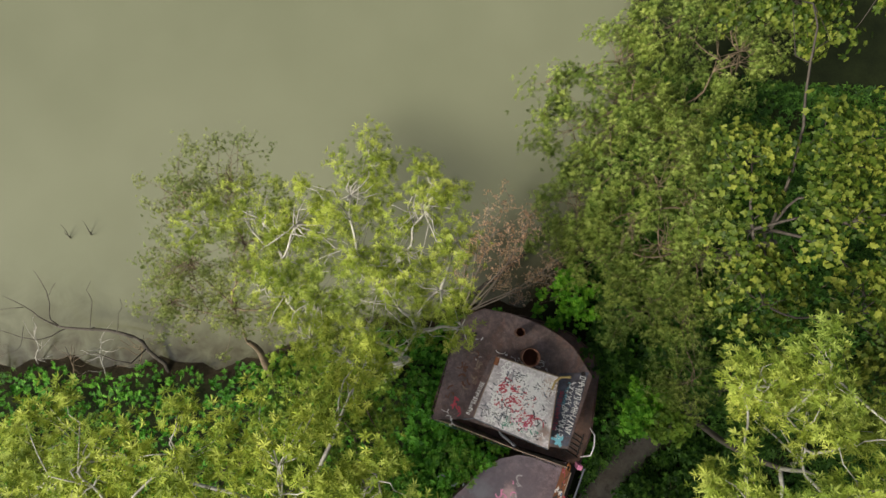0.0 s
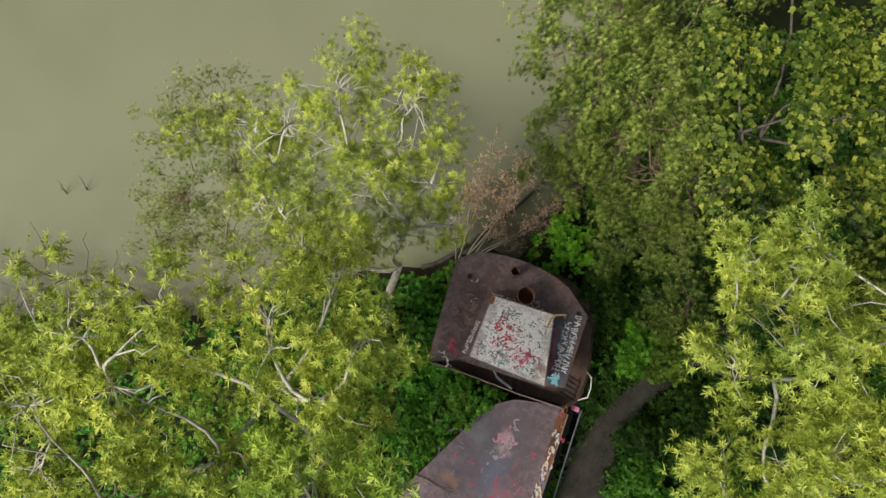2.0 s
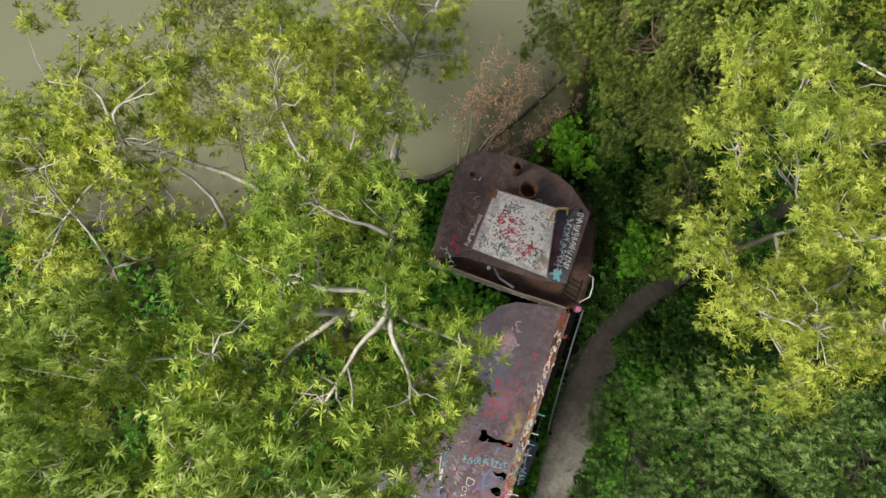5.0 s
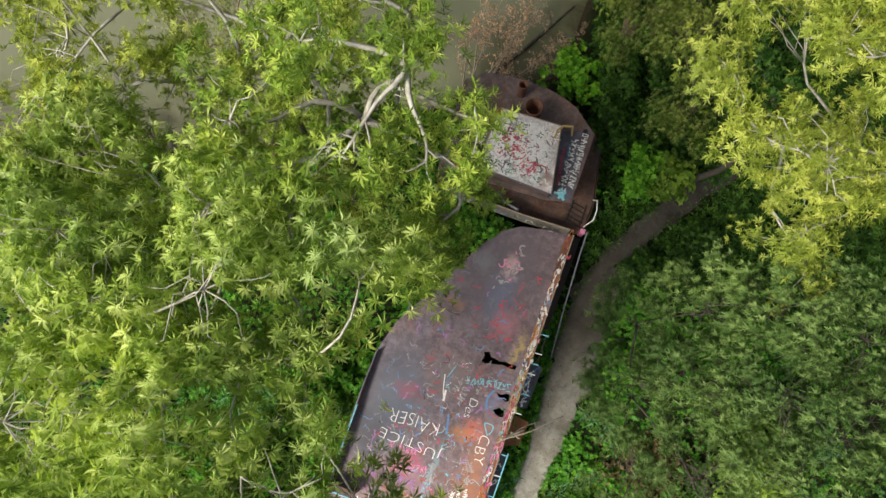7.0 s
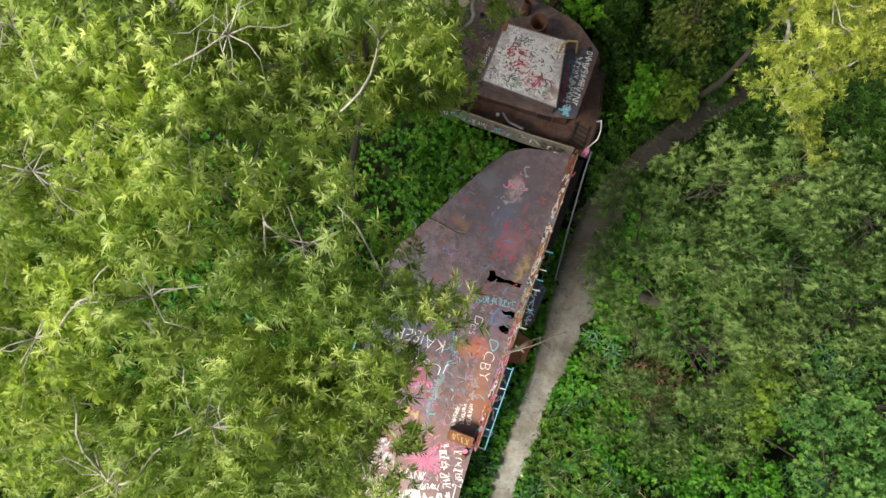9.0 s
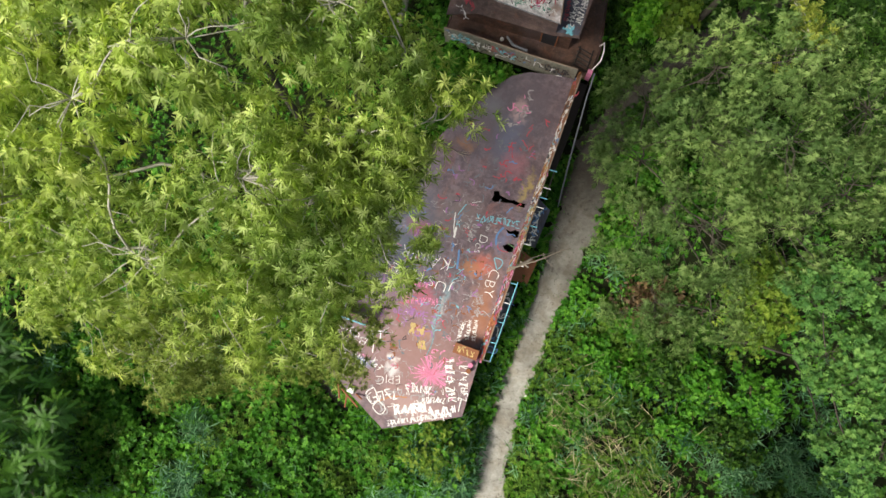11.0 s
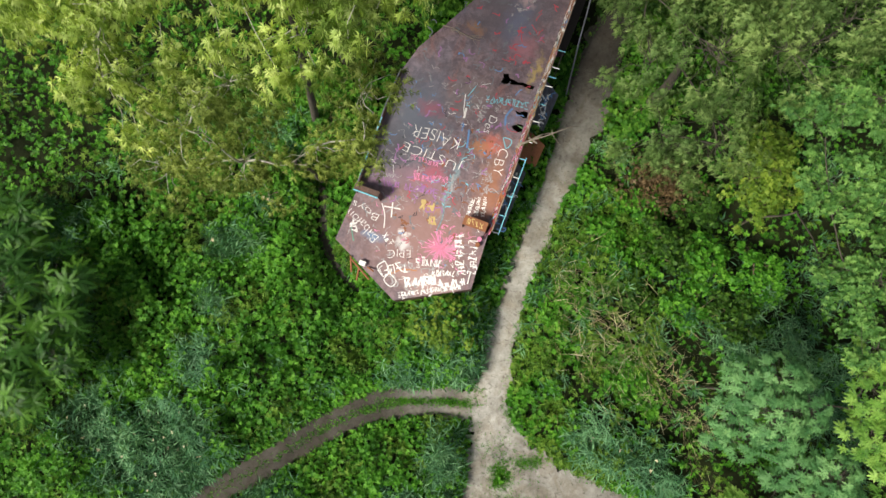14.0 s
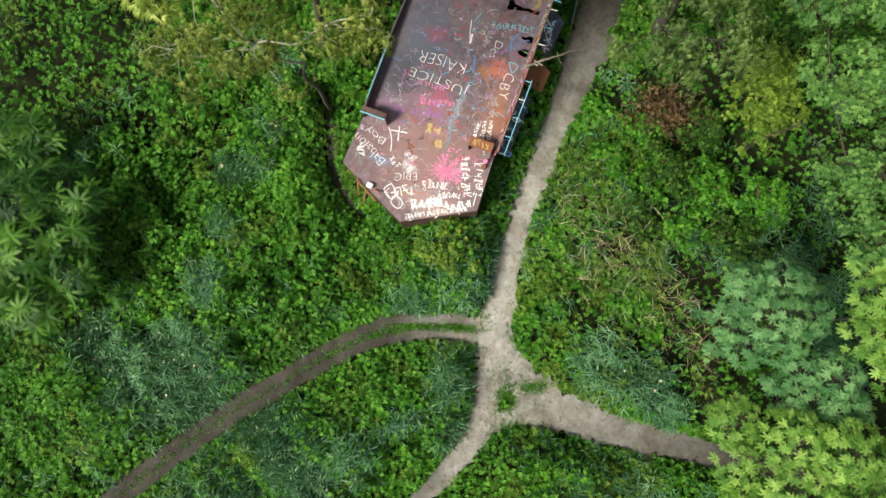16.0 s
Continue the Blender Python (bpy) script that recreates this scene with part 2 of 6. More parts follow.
SOIL, WATER = ground_material(), water_material()
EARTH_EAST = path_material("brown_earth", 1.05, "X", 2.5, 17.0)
# EARTH darkens towards the trees: their shade is painted into the path colour.
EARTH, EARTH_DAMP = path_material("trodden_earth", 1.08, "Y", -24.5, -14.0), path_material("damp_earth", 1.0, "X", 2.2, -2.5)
DECK = rust_material("deck_plate", (0.200, 0.145, 0.162), (0.105, 0.086, 0.108), (0.215, 0.185, 0.235), (0.27, 0.12, 0.105), 0.55)
HULL = rust_material("hull_plate", (0.13, 0.07, 0.05), (0.05, 0.032, 0.028), (0.09, 0.075, 0.085), (0.22, 0.08, 0.04), 0.5)
HOUSE = rust_material("house_plate", (0.17, 0.12, 0.112), (0.09, 0.066, 0.066), (0.16, 0.13, 0.145), (0.20, 0.105, 0.075), 0.5)
ROOF = rust_material("roof_plate", (0.78, 0.76, 0.78), (0.42, 0.39, 0.44), (0.86, 0.84, 0.86), (0.20, 0.14, 0.11), 0.6)
STRIP = rust_material("strip_plate", (0.10, 0.105, 0.14), (0.05, 0.05, 0.065), (0.13, 0.15, 0.22), (0.09, 0.06, 0.055), 0.5)
DARK_STEEL = plain_material("dark_steel", (0.03, 0.024, 0.022), 0.8)
RUST_DARK = plain_material("dark_rust", (0.14, 0.06, 0.038), 0.85)
RUST_PALE = plain_material("pale_rust", (0.30, 0.22, 0.17), 0.8)
RUST = plain_material("bright_rust", (0.26, 0.10, 0.045), 0.85)
YELLOW_PAINT = plain_material("yellow_paint", (0.55, 0.40, 0.16), 0.6)
WHITE_PAINT = plain_material("white_paint", (0.82, 0.80, 0.79), 0.6, vary=0.2)
FADED_PAINT = plain_material("faded_white_paint", (0.40, 0.37, 0.385), 0.7, vary=0.55)
CYAN_PAINT = plain_material("cyan_paint", (0.20, 0.55, 0.68), 0.6)
PINK_PAINT = plain_material("pink_paint", (0.72, 0.24, 0.42), 0.6)
RED_PAINT = plain_material("red_paint", (0.50, 0.06, 0.09), 0.6)
BLUE_PAINT = plain_material("blue_paint", (0.12, 0.25, 0.50), 0.6)
GREEN_PAINT = plain_material("green_paint", (0.10, 0.30, 0.22), 0.6)
BLACK_PAINT = plain_material("black_paint", (0.02, 0.02, 0.025), 0.6)
ORANGE_PAINT = plain_material("orange_paint", (0.50, 0.20, 0.06), 0.6)
PURPLE_PAINT = plain_material("purple_paint", (0.33, 0.15, 0.36), 0.6)
BARE_WOOD = plain_material("bare_wood", (0.30, 0.25, 0.20), 0.85)
PALE_PAINT = plain_material("weathered_pale_paint", (0.27, 0.26, 0.21), 0.7, vary=0.6)
HAZE_PAINT = plain_material("worn_cyan_paint", (0.22, 0.30, 0.34), 0.7, vary=0.6)
GREY_PAINT = plain_material("grey_paint", (0.16, 0.17, 0.20), 0.6)

paint_clouds(DECK, [(-2.0, 4.8, 2.3, 4.2, (0.10, 0.115, 0.155), 0.9), (2.7, 3.2, 0.8, 2.8, (0.34, 0.15, 0.08), 0.6), (-0.6, 2.0, 1.9, 0.8, (0.33, 0.17, 0.25), 0.5), (0.6, 12.4, 3.0, 4.2, (0.105, 0.092, 0.115), 0.8),
                    (0.2, 7.0, 1.4, 1.6, (0.22, 0.17, 0.17), 0.6), (1.9, 14.2, 1.5, 1.4, (0.13, 0.10, 0.12), 0.5)])
paint_clouds(DECK, [(0.4, -0.6, 4.2, 3.6, (0.30, 0.165, 0.15), 0.75), (1.5, -1.0, 0.8, 0.6, (0.70, 0.20, 0.34), 0.75), (2.1, -0.7, 0.5, 0.35, (0.62, 0.34, 0.52), 0.6), (1.2, -2.9, 2.3, 1.0, (0.46, 0.30, 0.28), 0.6), (-0.4, -1.5, 0.45, 0.4, (0.66, 0.64, 0.66), 0.8),
                    (-0.55, -0.9, 0.35, 0.3, (0.70, 0.66, 0.66), 0.8), (-1.9, -1.65, 0.8, 0.4, (0.12, 0.24, 0.42), 0.7), (0.3, 0.7, 0.7, 0.4, (0.46, 0.24, 0.12), 0.55),
                    (2.1, 4.9, 0.8, 0.7, (0.55, 0.14, 0.10), 0.75), (1.6, 4.6, 0.9, 0.5, (0.42, 0.17, 0.06), 0.6), (-0.2, 2.5, 0.9, 0.7, (0.38, 0.07, 0.12), 0.6),
                    (-1.5, 5.6, 1.0, 0.6, (0.34, 0.06, 0.10), 0.5), (0.9, 2.2, 0.22, 2.4, (0.25, 0.38, 0.44), 0.6)])
paint_clouds(DECK, [(-2.6, 1.4, 1.0, 0.7, (0.27, 0.15, 0.28), 0.5), (-2.6, 3.0, 1.0, 1.6, (0.075, 0.07, 0.085), 0.7), (2.6, 6.4, 0.4, 0.8, (0.13, 0.17, 0.30), 0.55),
                    (1.2, 11.6, 1.0, 1.8, (0.13, 0.15, 0.24), 0.55), (1.9, 10.4, 0.9, 1.0, (0.45, 0.16, 0.20), 0.5), (1.2, 13.2, 0.5, 0.9, (0.52, 0.36, 0.36), 0.65),
                    (-0.9, 10.6, 0.6, 0.4, (0.32, 0.15, 0.06), 0.6), (-0.2, 13.0, 0.8, 0.7, (0.17, 0.17, 0.20), 0.6), (2.9, 9.3, 0.25, 1.3, (0.48, 0.36, 0.10), 0.6), (3.0, 2.4, 0.6, 1.6, (0.30, 0.12, 0.06), 0.6)])
paint_clouds(ROOF, [(-0.1, 18.5, 1.3, 1.2, (0.80, 0.78, 0.79), 0.6), (0.6, 17.2, 1.2, 0.6, (0.16, 0.26, 0.24), 0.45), (-1.3, 17.0, 0.8, 0.5, (0.40, 0.38, 0.42), 0.6), (1.3, 17.0, 0.4, 0.6, (0.30, 0.17, 0.13), 0.7),
                    (-1.2, 19.0, 0.7, 0.6, (0.20, 0.15, 0.18), 0.5), (0.8, 19.2, 0.5, 0.6, (0.50, 0.36, 0.24), 0.6)])


# ---- builders ----
def empty(name, m, label, category, group="", kind=""):
    ob = new(name)
    ob.matrix_world = m
    return tagged(ob, label, category, group, kind)


def finish(bm, name, mat, smooth=False):
    me = bpy.data.meshes.new(name)
    bm.normal_update()
    bm.to_mesh(me)
    bm.free()
    me.materials.append(mat)
    if smooth:
        me.polygons.foreach_set("use_smooth", [True] * len(me.polygons))
    return me


def part(name, bm, mat, parent, label="", smooth=False):
    ob = new(name, finish(bm, name, mat, smooth))
    ob.parent = parent
    return tagged(ob, label) if label else ob


def box(bm, x0, x1, y0, y1, z0, z1, bevel=0.0):
    r = bmesh.ops.create_cube(bm, size=1)
    bmesh.ops.scale(bm, vec=(x1 - x0, y1 - y0, z1 - z0), verts=r["verts"])
    bmesh.ops.translate(bm, vec=((x0 + x1) / 2, (y0 + y1) / 2, (z0 + z1) / 2), verts=r["verts"])
    if bevel:
        es = list({e for v in r["verts"] for e in v.link_edges})
        bmesh.ops.bevel(bm, geom=es, offset=bevel, segments=1, affect="EDGES")
    return bm


def plate(outline, z0, z1, holes=()):
    """A plate with a polygon outline and real holes."""
    bm = bmesh.new()
    edges = []
    for loop in (outline, *holes):
        vs = [bm.verts.new((x, y, z1)) for x, y in loop]
        edges += [bm.edges.new((vs[i], vs[(i + 1) % len(vs)])) for i in range(len(vs))]
    r = bmesh.ops.triangle_fill(bm, edges=edges, use_beauty=True)
    faces = [g for g in r["geom"] if isinstance(g, bmesh.types.BMFace)]
    ext = bmesh.ops.extrude_face_region(bm, geom=faces)
    bmesh.ops.translate(bm, vec=(0, 0, z0 - z1), verts=[g for g in ext["geom"] if isinstance(g, bmesh.types.BMVert)])
    bmesh.ops.recalc_face_normals(bm, faces=bm.faces[:])
    return bm


def wall_strip(points, z0, z1, thick, bm=None):
    """A standing plate along points (x, y), thickness to its left; z0 and z1 may be lists."""
    bm = bm or bmesh.new()
    n = len(points)
    z0 = z0 if isinstance(z0, (list, tuple)) else [z0] * n
    z1 = z1 if isinstance(z1, (list, tuple)) else [z1] * n
    rows = []
    for i, (x, y) in enumerate(points):
        a, b = Vector(points[max(i - 1, 0)]), Vector(points[min(i + 1, n - 1)])
        d = (b - a).normalized()
        nx, ny = -d.y * thick, d.x * thick
        rows.append([bm.verts.new(v) for v in ((x, y, z0[i]), (x, y, z1[i]), (x + nx, y + ny, z1[i]), (x + nx, y + ny, z0[i]))])
    for a, b in zip(rows, rows[1:]):
        for k in range(4):
            bm.faces.new((a[k], b[k], b[(k + 1) % 4], a[(k + 1) % 4]))
    bm.faces.new(rows[0])
    bm.faces.new(rows[-1][::-1])
    bmesh.ops.recalc_face_normals(bm, faces=bm.faces[:])
    return bm


def tubes(name, paths, mat, sides=6):
    """One smooth mesh of tapered round limbs: paths of (points, radii)."""
    V, Fc = [], []
    for pts, rad in paths:
        pts = np.array(pts, float)
        tan = np.gradient(pts, axis=0)
        tan /= np.linalg.norm(tan, axis=1)[:, None] + 1e-9
        ref = np.array([1.0, 0.2, 0.1]) if abs(tan[0][0]) < 0.8 else np.array([0.1, 1.0, 0.2])
        base = len(V)
        for p, t, r in zip(pts, tan, rad):
            u = np.cross(t, ref)
            u /= np.linalg.norm(u) + 1e-9
            w = np.cross(t, u)
            for k in range(sides):
                a = 2 * math.pi * k / sides
                V.append(p + r * (u * math.cos(a) + w * math.sin(a)))
        for i in range(len(pts) - 1):
            for k in range(sides):
                a, b = base + i * sides + k, base + i * sides + (k + 1) % sides
                Fc.append((a, b, b + sides, a + sides))
        Fc.append(tuple(base + (len(pts) - 1) * sides + k for k in range(sides)))
        Fc.append(tuple(base + k for k in reversed(range(sides))))
    me = bpy.data.meshes.new(name)
    me.from_pydata([tuple(v) for v in V], [], Fc)
    me.polygons.foreach_set("use_smooth", [True] * len(me.polygons))
    me.materials.append(mat)
    return me


rng = np.random.default_rng(7)


def unit(v):
    return v / (np.linalg.norm(v, axis=-1, keepdims=True) + 1e-9)


def star_mesh(name, centres, axes, per, length, width, mat, flare=(0.05, 0.75), droop=0.15, slim=False):
    """Twig tips, each a star of folded leaves that share one foot, in one mesh."""
    n = len(centres)
    ref = unit(rng.normal(size=(n, 3)))
    u = unit(np.cross(axes, ref))
    w = np.cross(axes, u)
    a = (np.arange(per)[None, :] + rng.uniform(-0.3, 0.3, (n, per))) * (2 * math.pi / per) + rng.uniform(0, 6.3, (n, 1))
    e = rng.uniform(flare[0], flare[1], (n, per))
    d = unit((u[:, None] * np.cos(a)[..., None] + w[:, None] * np.sin(a)[..., None]) * np.cos(e)[..., None] + axes[:, None] * np.sin(e)[..., None])
    s = unit(np.cross(d, axes[:, None]) + rng.normal(size=d.shape) * 0.25)
    up = np.cross(s, d)
    ln = length * rng.uniform(0.6, 1.2, (n, per, 1)) * rng.uniform(0.8, 1.15, (n, 1, 1))
    wd = ln * (width / length)
    c = centres[:, None]
    m = 2 if slim else 3                     # slim leaves are three-cornered
    st = 1 + m * per
    co = np.empty((n, st, 3), np.float32)
    co[:, 0] = centres
    mid = c + d * ln * 0.5
    tip = c + d * ln
    tip[..., 2] -= ln[..., 0] * droop
    k = np.arange(per) * m
    if slim:
        co[:, 1::2] = mid + s * wd * 0.6
        co[:, 2::2] = tip - s * wd * 0.4
        one = np.stack([np.zeros(per, int), k + 1, k + 2], 1)
    else:
        co[:, 1::3] = mid + s * wd * 0.5 + up * wd * 0.15
        co[:, 2::3] = tip
        co[:, 3::3] = mid - s * wd * 0.5 + up * wd * 0.15
        one = np.stack([np.zeros(per, int), k + 1, k + 2, k + 3], 1)
    g = one.shape[1]
    idx = (np.arange(n)[:, None, None] * st + one[None]).reshape(-1)
    me = bpy.data.meshes.new(name)
    me.vertices.add(n * st)
    me.vertices.foreach_set("co", co.ravel())
    q = n * per
    me.loops.add(q * g)
    me.loops.foreach_set("vertex_index", idx.astype(np.int32))
    me.polygons.add(q)
    me.polygons.foreach_set("loop_start", np.arange(0, q * g, g, dtype=np.int32))
    me.polygons.foreach_set("loop_total", np.full(q, g, np.int32))
    me.update(calc_edges=True)
    me.materials.append(mat)
    return me


def frond_mesh(name, centres, axes, per, length, pairs, leaflet, mat, flare=(0.0, 0.5), droop=0.3):
    """Twig tips, each a star of feathered leaves: leaflets in pairs along a drooping stalk."""
    n = len(centres)
    u = unit(np.cross(axes, unit(rng.normal(size=(n, 3)))))
    w = np.cross(axes, u)
    a = (np.arange(per)[None, :] + rng.uniform(-0.25, 0.25, (n, per))) * (2 * math.pi / per) + rng.uniform(0, 6.3, (n, 1))
    e = rng.uniform(flare[0], flare[1], (n, per))
    d = unit((u[:, None] * np.cos(a)[..., None] + w[:, None] * np.sin(a)[..., None]) * np.cos(e)[..., None] + axes[:, None] * np.sin(e)[..., None])
    s = unit(np.cross(d, axes[:, None]) + rng.normal(size=d.shape) * 0.15)
    ln = length * rng.uniform(0.7, 1.15, (n, per, 1))
    t = np.linspace(0, 1, pairs + 1)
    down = np.array([0, 0, -1.0])
    R = centres[:, None, None] + d[:, :, None] * ln[:, :, None] * t[None, None, :, None] + down * (droop * ln[:, :, None] * (t ** 2)[None, None, :, None])
    prof = (np.sin(np.linspace(0.55, 2.75, pairs)) * leaflet)[None, None, :, None] * rng.uniform(0.85, 1.15, (n, per, 1, 1))
    mid = (R[:, :, :-1] + R[:, :, 1:]) * 0.5 + d[:, :, None] * prof * 0.55 + down * prof * 0.18
    st = 1 + per * 3 * pairs
    co = np.empty((n, st, 3), np.float32)
    co[:, 0] = centres
    body = np.concatenate([R[:, :, 1:], mid + s[:, :, None] * prof, mid - s[:, :, None] * prof], 2)
    co[:, 1:] = body.reshape(n, per * 3 * pairs, 3)
    tri = []
    for f in range(per):
        b = 1 + f * 3 * pairs
        for k in range(pairs):
            p0, p1 = (0 if k == 0 else b + k - 1), b + k
            tri += [(p0, p1, b + pairs + k), (p1, p0, b + 2 * pairs + k)]
    tri = np.array(tri)
    idx = (np.arange(n)[:, None, None] * st + tri[None]).reshape(-1)
    q = n * len(tri)
    me = bpy.data.meshes.new(name)
    me.vertices.add(n * st)
    me.vertices.foreach_set("co", co.ravel())
    me.loops.add(q * 3)
    me.loops.foreach_set("vertex_index", idx.astype(np.int32))
    me.polygons.add(q)
    me.polygons.foreach_set("loop_start", np.arange(0, q * 3, 3, dtype=np.int32))
    me.polygons.foreach_set("loop_total", np.full(q, 3, np.int32))
    me.update(calc_edges=True)
    me.materials.append(mat)
    return me


def limb(a, b, r0, r1, n=6, sag=0.08, seed_amp=0.06):
    """A crooked branch between two points."""
    a, b = np.array(a, float), np.array(b, float)
    t = np.linspace(0, 1, n)[:, None]
    L = np.linalg.norm(b - a)
    p = a + (b - a) * t
    p[:, 2] += (np.sin(t[:, 0] * math.pi) * L * sag)
    wob = np.zeros((n, 3))
    for f in (1, 2, 3):
        wob += np.sin(t * math.pi * f) * rng.normal(size=(1, 3)) * L * seed_amp * 1.3 / f
    return p + wob, np.linspace(r0, r1, n)


def tree(name, base, fork, lobes, leaf, bark, label, leaf_len=0.17, leaf_wid=0.05, per=8, dens=1.0, clump=0.6,
         hang=0.0, trunk_r=0.28, group="trees round the wreck", category="tree", droop=0.15, up=0.5, flare=(0.05, 0.75), limb_r=0.055, slim=False, trunk_bark=None, full=3.1,
         fronds=None, shell=(0.35, 1.15)):
    org = np.array(base, float)
    ob = empty(name, Matrix.Translation(base), label, category, group)
    f = np.array(fork, float) - org
    tr = new("trunk", tubes("trunk", [limb((0, 0, 0), f, trunk_r, trunk_r * 0.4, 9, 0.0, 0.012)], trunk_bark or bark, 9))
    tr.parent = ob
    C, A = [], []
    knots = [(f, 0)]                       # places from which a later limb may spring
    order = sorted(lobes, key=lambda q: (q[0] - fork[0]) ** 2 + (q[1] - fork[1]) ** 2 + (q[2] - fork[2]) ** 2)
    for lx, ly, lz, r, rz in order:
        c = np.array((lx, ly, lz), float) - org
        low = c + np.array([0, 0, rz * 0.35])
        src, gen = min(knots, key=lambda q: np.linalg.norm(q[0] - low) + (3.0 if q[0][2] > low[2] + 0.3 else 0) + 0.5 * q[1])
        r0 = limb_r * (1.5, 1.1, 0.85, 0.7, 0.6)[min(gen, 4)]
        p, q = limb(src, low, r0, limb_r * 0.4, 8, 0.04, 0.05)
        knots += [(p[i], gen + 1) for i in (3, 5, 7)]
        paths = [(p, q)]
        k = max(5, int(full * r * r)) if fronds else max(5, int(full * (r / clump) ** 2 * 0.62))
        d = unit(rng.normal(size=(k, 3)))
        d[:, 2] = np.where(d[:, 2] < -0.25, -d[:, 2], d[:, 2])
        rad = rng.uniform(shell[0], shell[1], (k, 1))
        cc = c + d * rad * np.array([r, r, rz])
        for j in range(k):
            s = p[int(rng.integers(4, 8))] if j % 2 else low
            paths.append(limb(s, cc[j] + np.array([0, 0, -0.12]), limb_r * 0.36, 0.006, 5, 0.05, 0.08))
        lb = new("limb", tubes("limb", paths, bark, 4))
        lb.parent = ob
        if fronds:
            C.append(cc)
            A.append(unit(d * 0.75 + np.array([0, 0, up]) + rng.normal(size=(k, 3)) * 0.15))
            continue
        m = max(5, int(23 * dens * (clump / 0.6) ** 2))
        g = rng.normal(size=(k * m, 3)) * clump * np.array([0.43, 0.43, 0.27]) * np.repeat(rng.uniform(0.6, 1.25, (k, 1)), m, 0)
        cen = np.repeat(cc, m, 0) + g
        if hang:
            cen[:, 2] -= np.abs(rng.normal(size=k * m)) * hang
        ax = unit(np.repeat(d, m, 0) * 0.35 + g * 0.9 / clump + np.array([0, 0, up]) + rng.normal(size=(k * m, 3)) * 0.25)
        C.append(cen)
        A.append(ax)
    if fronds:
        cr = new("crown", frond_mesh("crown", np.concatenate(C), np.concatenate(A), per, leaf_len, fronds, leaf_wid, leaf, flare, droop))
    else:
        cr = new("crown", star_mesh("crown", np.concatenate(C), np.concatenate(A), per, leaf_len, leaf_wid, leaf, flare, droop, slim))
    cr.parent = ob
    return ob


# ---- ground, water, paths ----
SHORE = [(-60, -8.4), (-25, -7.0), (-16, -6.6), (-10, -5.9), (-7.4, -4.3), (-1.2, -2.6), (4.5, -1.6), (6.5, 1.3), (8.0, 6.0), (9.3, 14.7), (12, 30), (16, 60)]


def shore_y(x):
    return np.interp(x, [p[0] for p in SHORE], [p[1] for p in SHORE], right=200.0) + 0.28 * np.sin(x * 1.1) + 0.2 * np.sin(x * 2.7 + 1)


def ground_height(x, y):
    d = shore_y(x) - y                      # distance inland, roughly
    bank = np.clip(d / 2.2, -1.0, 0.35)
    h = np.where(bank > 0.35 - 1e-6, 0.0, (bank - 0.35) * 1.25)
    return h + 0.05 * np.sin(x * 0.9 + 1.3 * np.sin(y * 0.5)) * np.cos(y * 0.7)


def ground_sheet():
    xs = np.concatenate([[-900, -400, -200, -100, -60], np.arange(-40, 40.1, 0.8), [60, 100, 200, 400, 900]])
    ys = np.concatenate([[-900, -400, -200, -100, -70], np.arange(-55, 30.1, 0.8), [60, 100, 200, 400, 900]])
    X, Y = np.meshgrid(xs, ys)
    Z = ground_height(X, Y)
    nx, ny = len(xs), len(ys)
    v = np.stack([X, Y, Z], -1).reshape(-1, 3)
    f = [(j * nx + i, j * nx + i + 1, (j + 1) * nx + i + 1, (j + 1) * nx + i) for j in range(ny - 1) for i in range(nx - 1)]
    me = bpy.data.meshes.new("ground")
    me.from_pydata([tuple(p) for p in v], [], f)
    me.polygons.foreach_set("use_smooth", [True] * len(me.polygons))
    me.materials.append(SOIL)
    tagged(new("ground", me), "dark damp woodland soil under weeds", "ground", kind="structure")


ground_sheet()


def water_sheet():
    xs = np.concatenate([[-900, -200, -60], np.arange(-40, 24.1, 0.8), [60, 200, 900]])
    ys = np.concatenate([[-9.5], np.arange(-9, 24.1, 0.8), [60, 200, 900]])
    X, Y = np.meshgrid(xs, ys)
    nx, ny = len(xs), len(ys)
    f = [(j * nx + i, j * nx + i + 1, (j + 1) * nx + i + 1, (j + 1) * nx + i) for j in range(ny - 1) for i in range(nx - 1)]
    me = bpy.data.meshes.new("water")
    me.from_pydata([(a, b, -0.7) for a, b in zip(X.ravel(), Y.ravel())], [], f)
    off = np.maximum(Y - shore_y(X), 0.0)
    # Western brown paints in dark tree reflections; eastern brown is mud shoals.
    west = np.exp(-(off / 3.8) ** 2) * np.clip((-6 - X) / 6, 0, 1)
    east = np.exp(-(np.maximum(off - 1.0, 0) / 3.0) ** 2) * np.clip((X - 0.5) / 2.0, 0, 1) * np.clip((X + 8) / 4, 0, 1)
    bank = np.exp(-(off / 1.2) ** 2)
    me.attributes.new("shoal_reflection", "FLOAT", "POINT").data.foreach_set("value", np.clip(0.8 * west + 0.62 * east + 0.4 * bank, 0, 0.95).ravel().astype(np.float32))
    me.materials.append(WATER)
    tagged(new("water", me), "still muddy green river water", "water", kind="structure")


water_sheet()

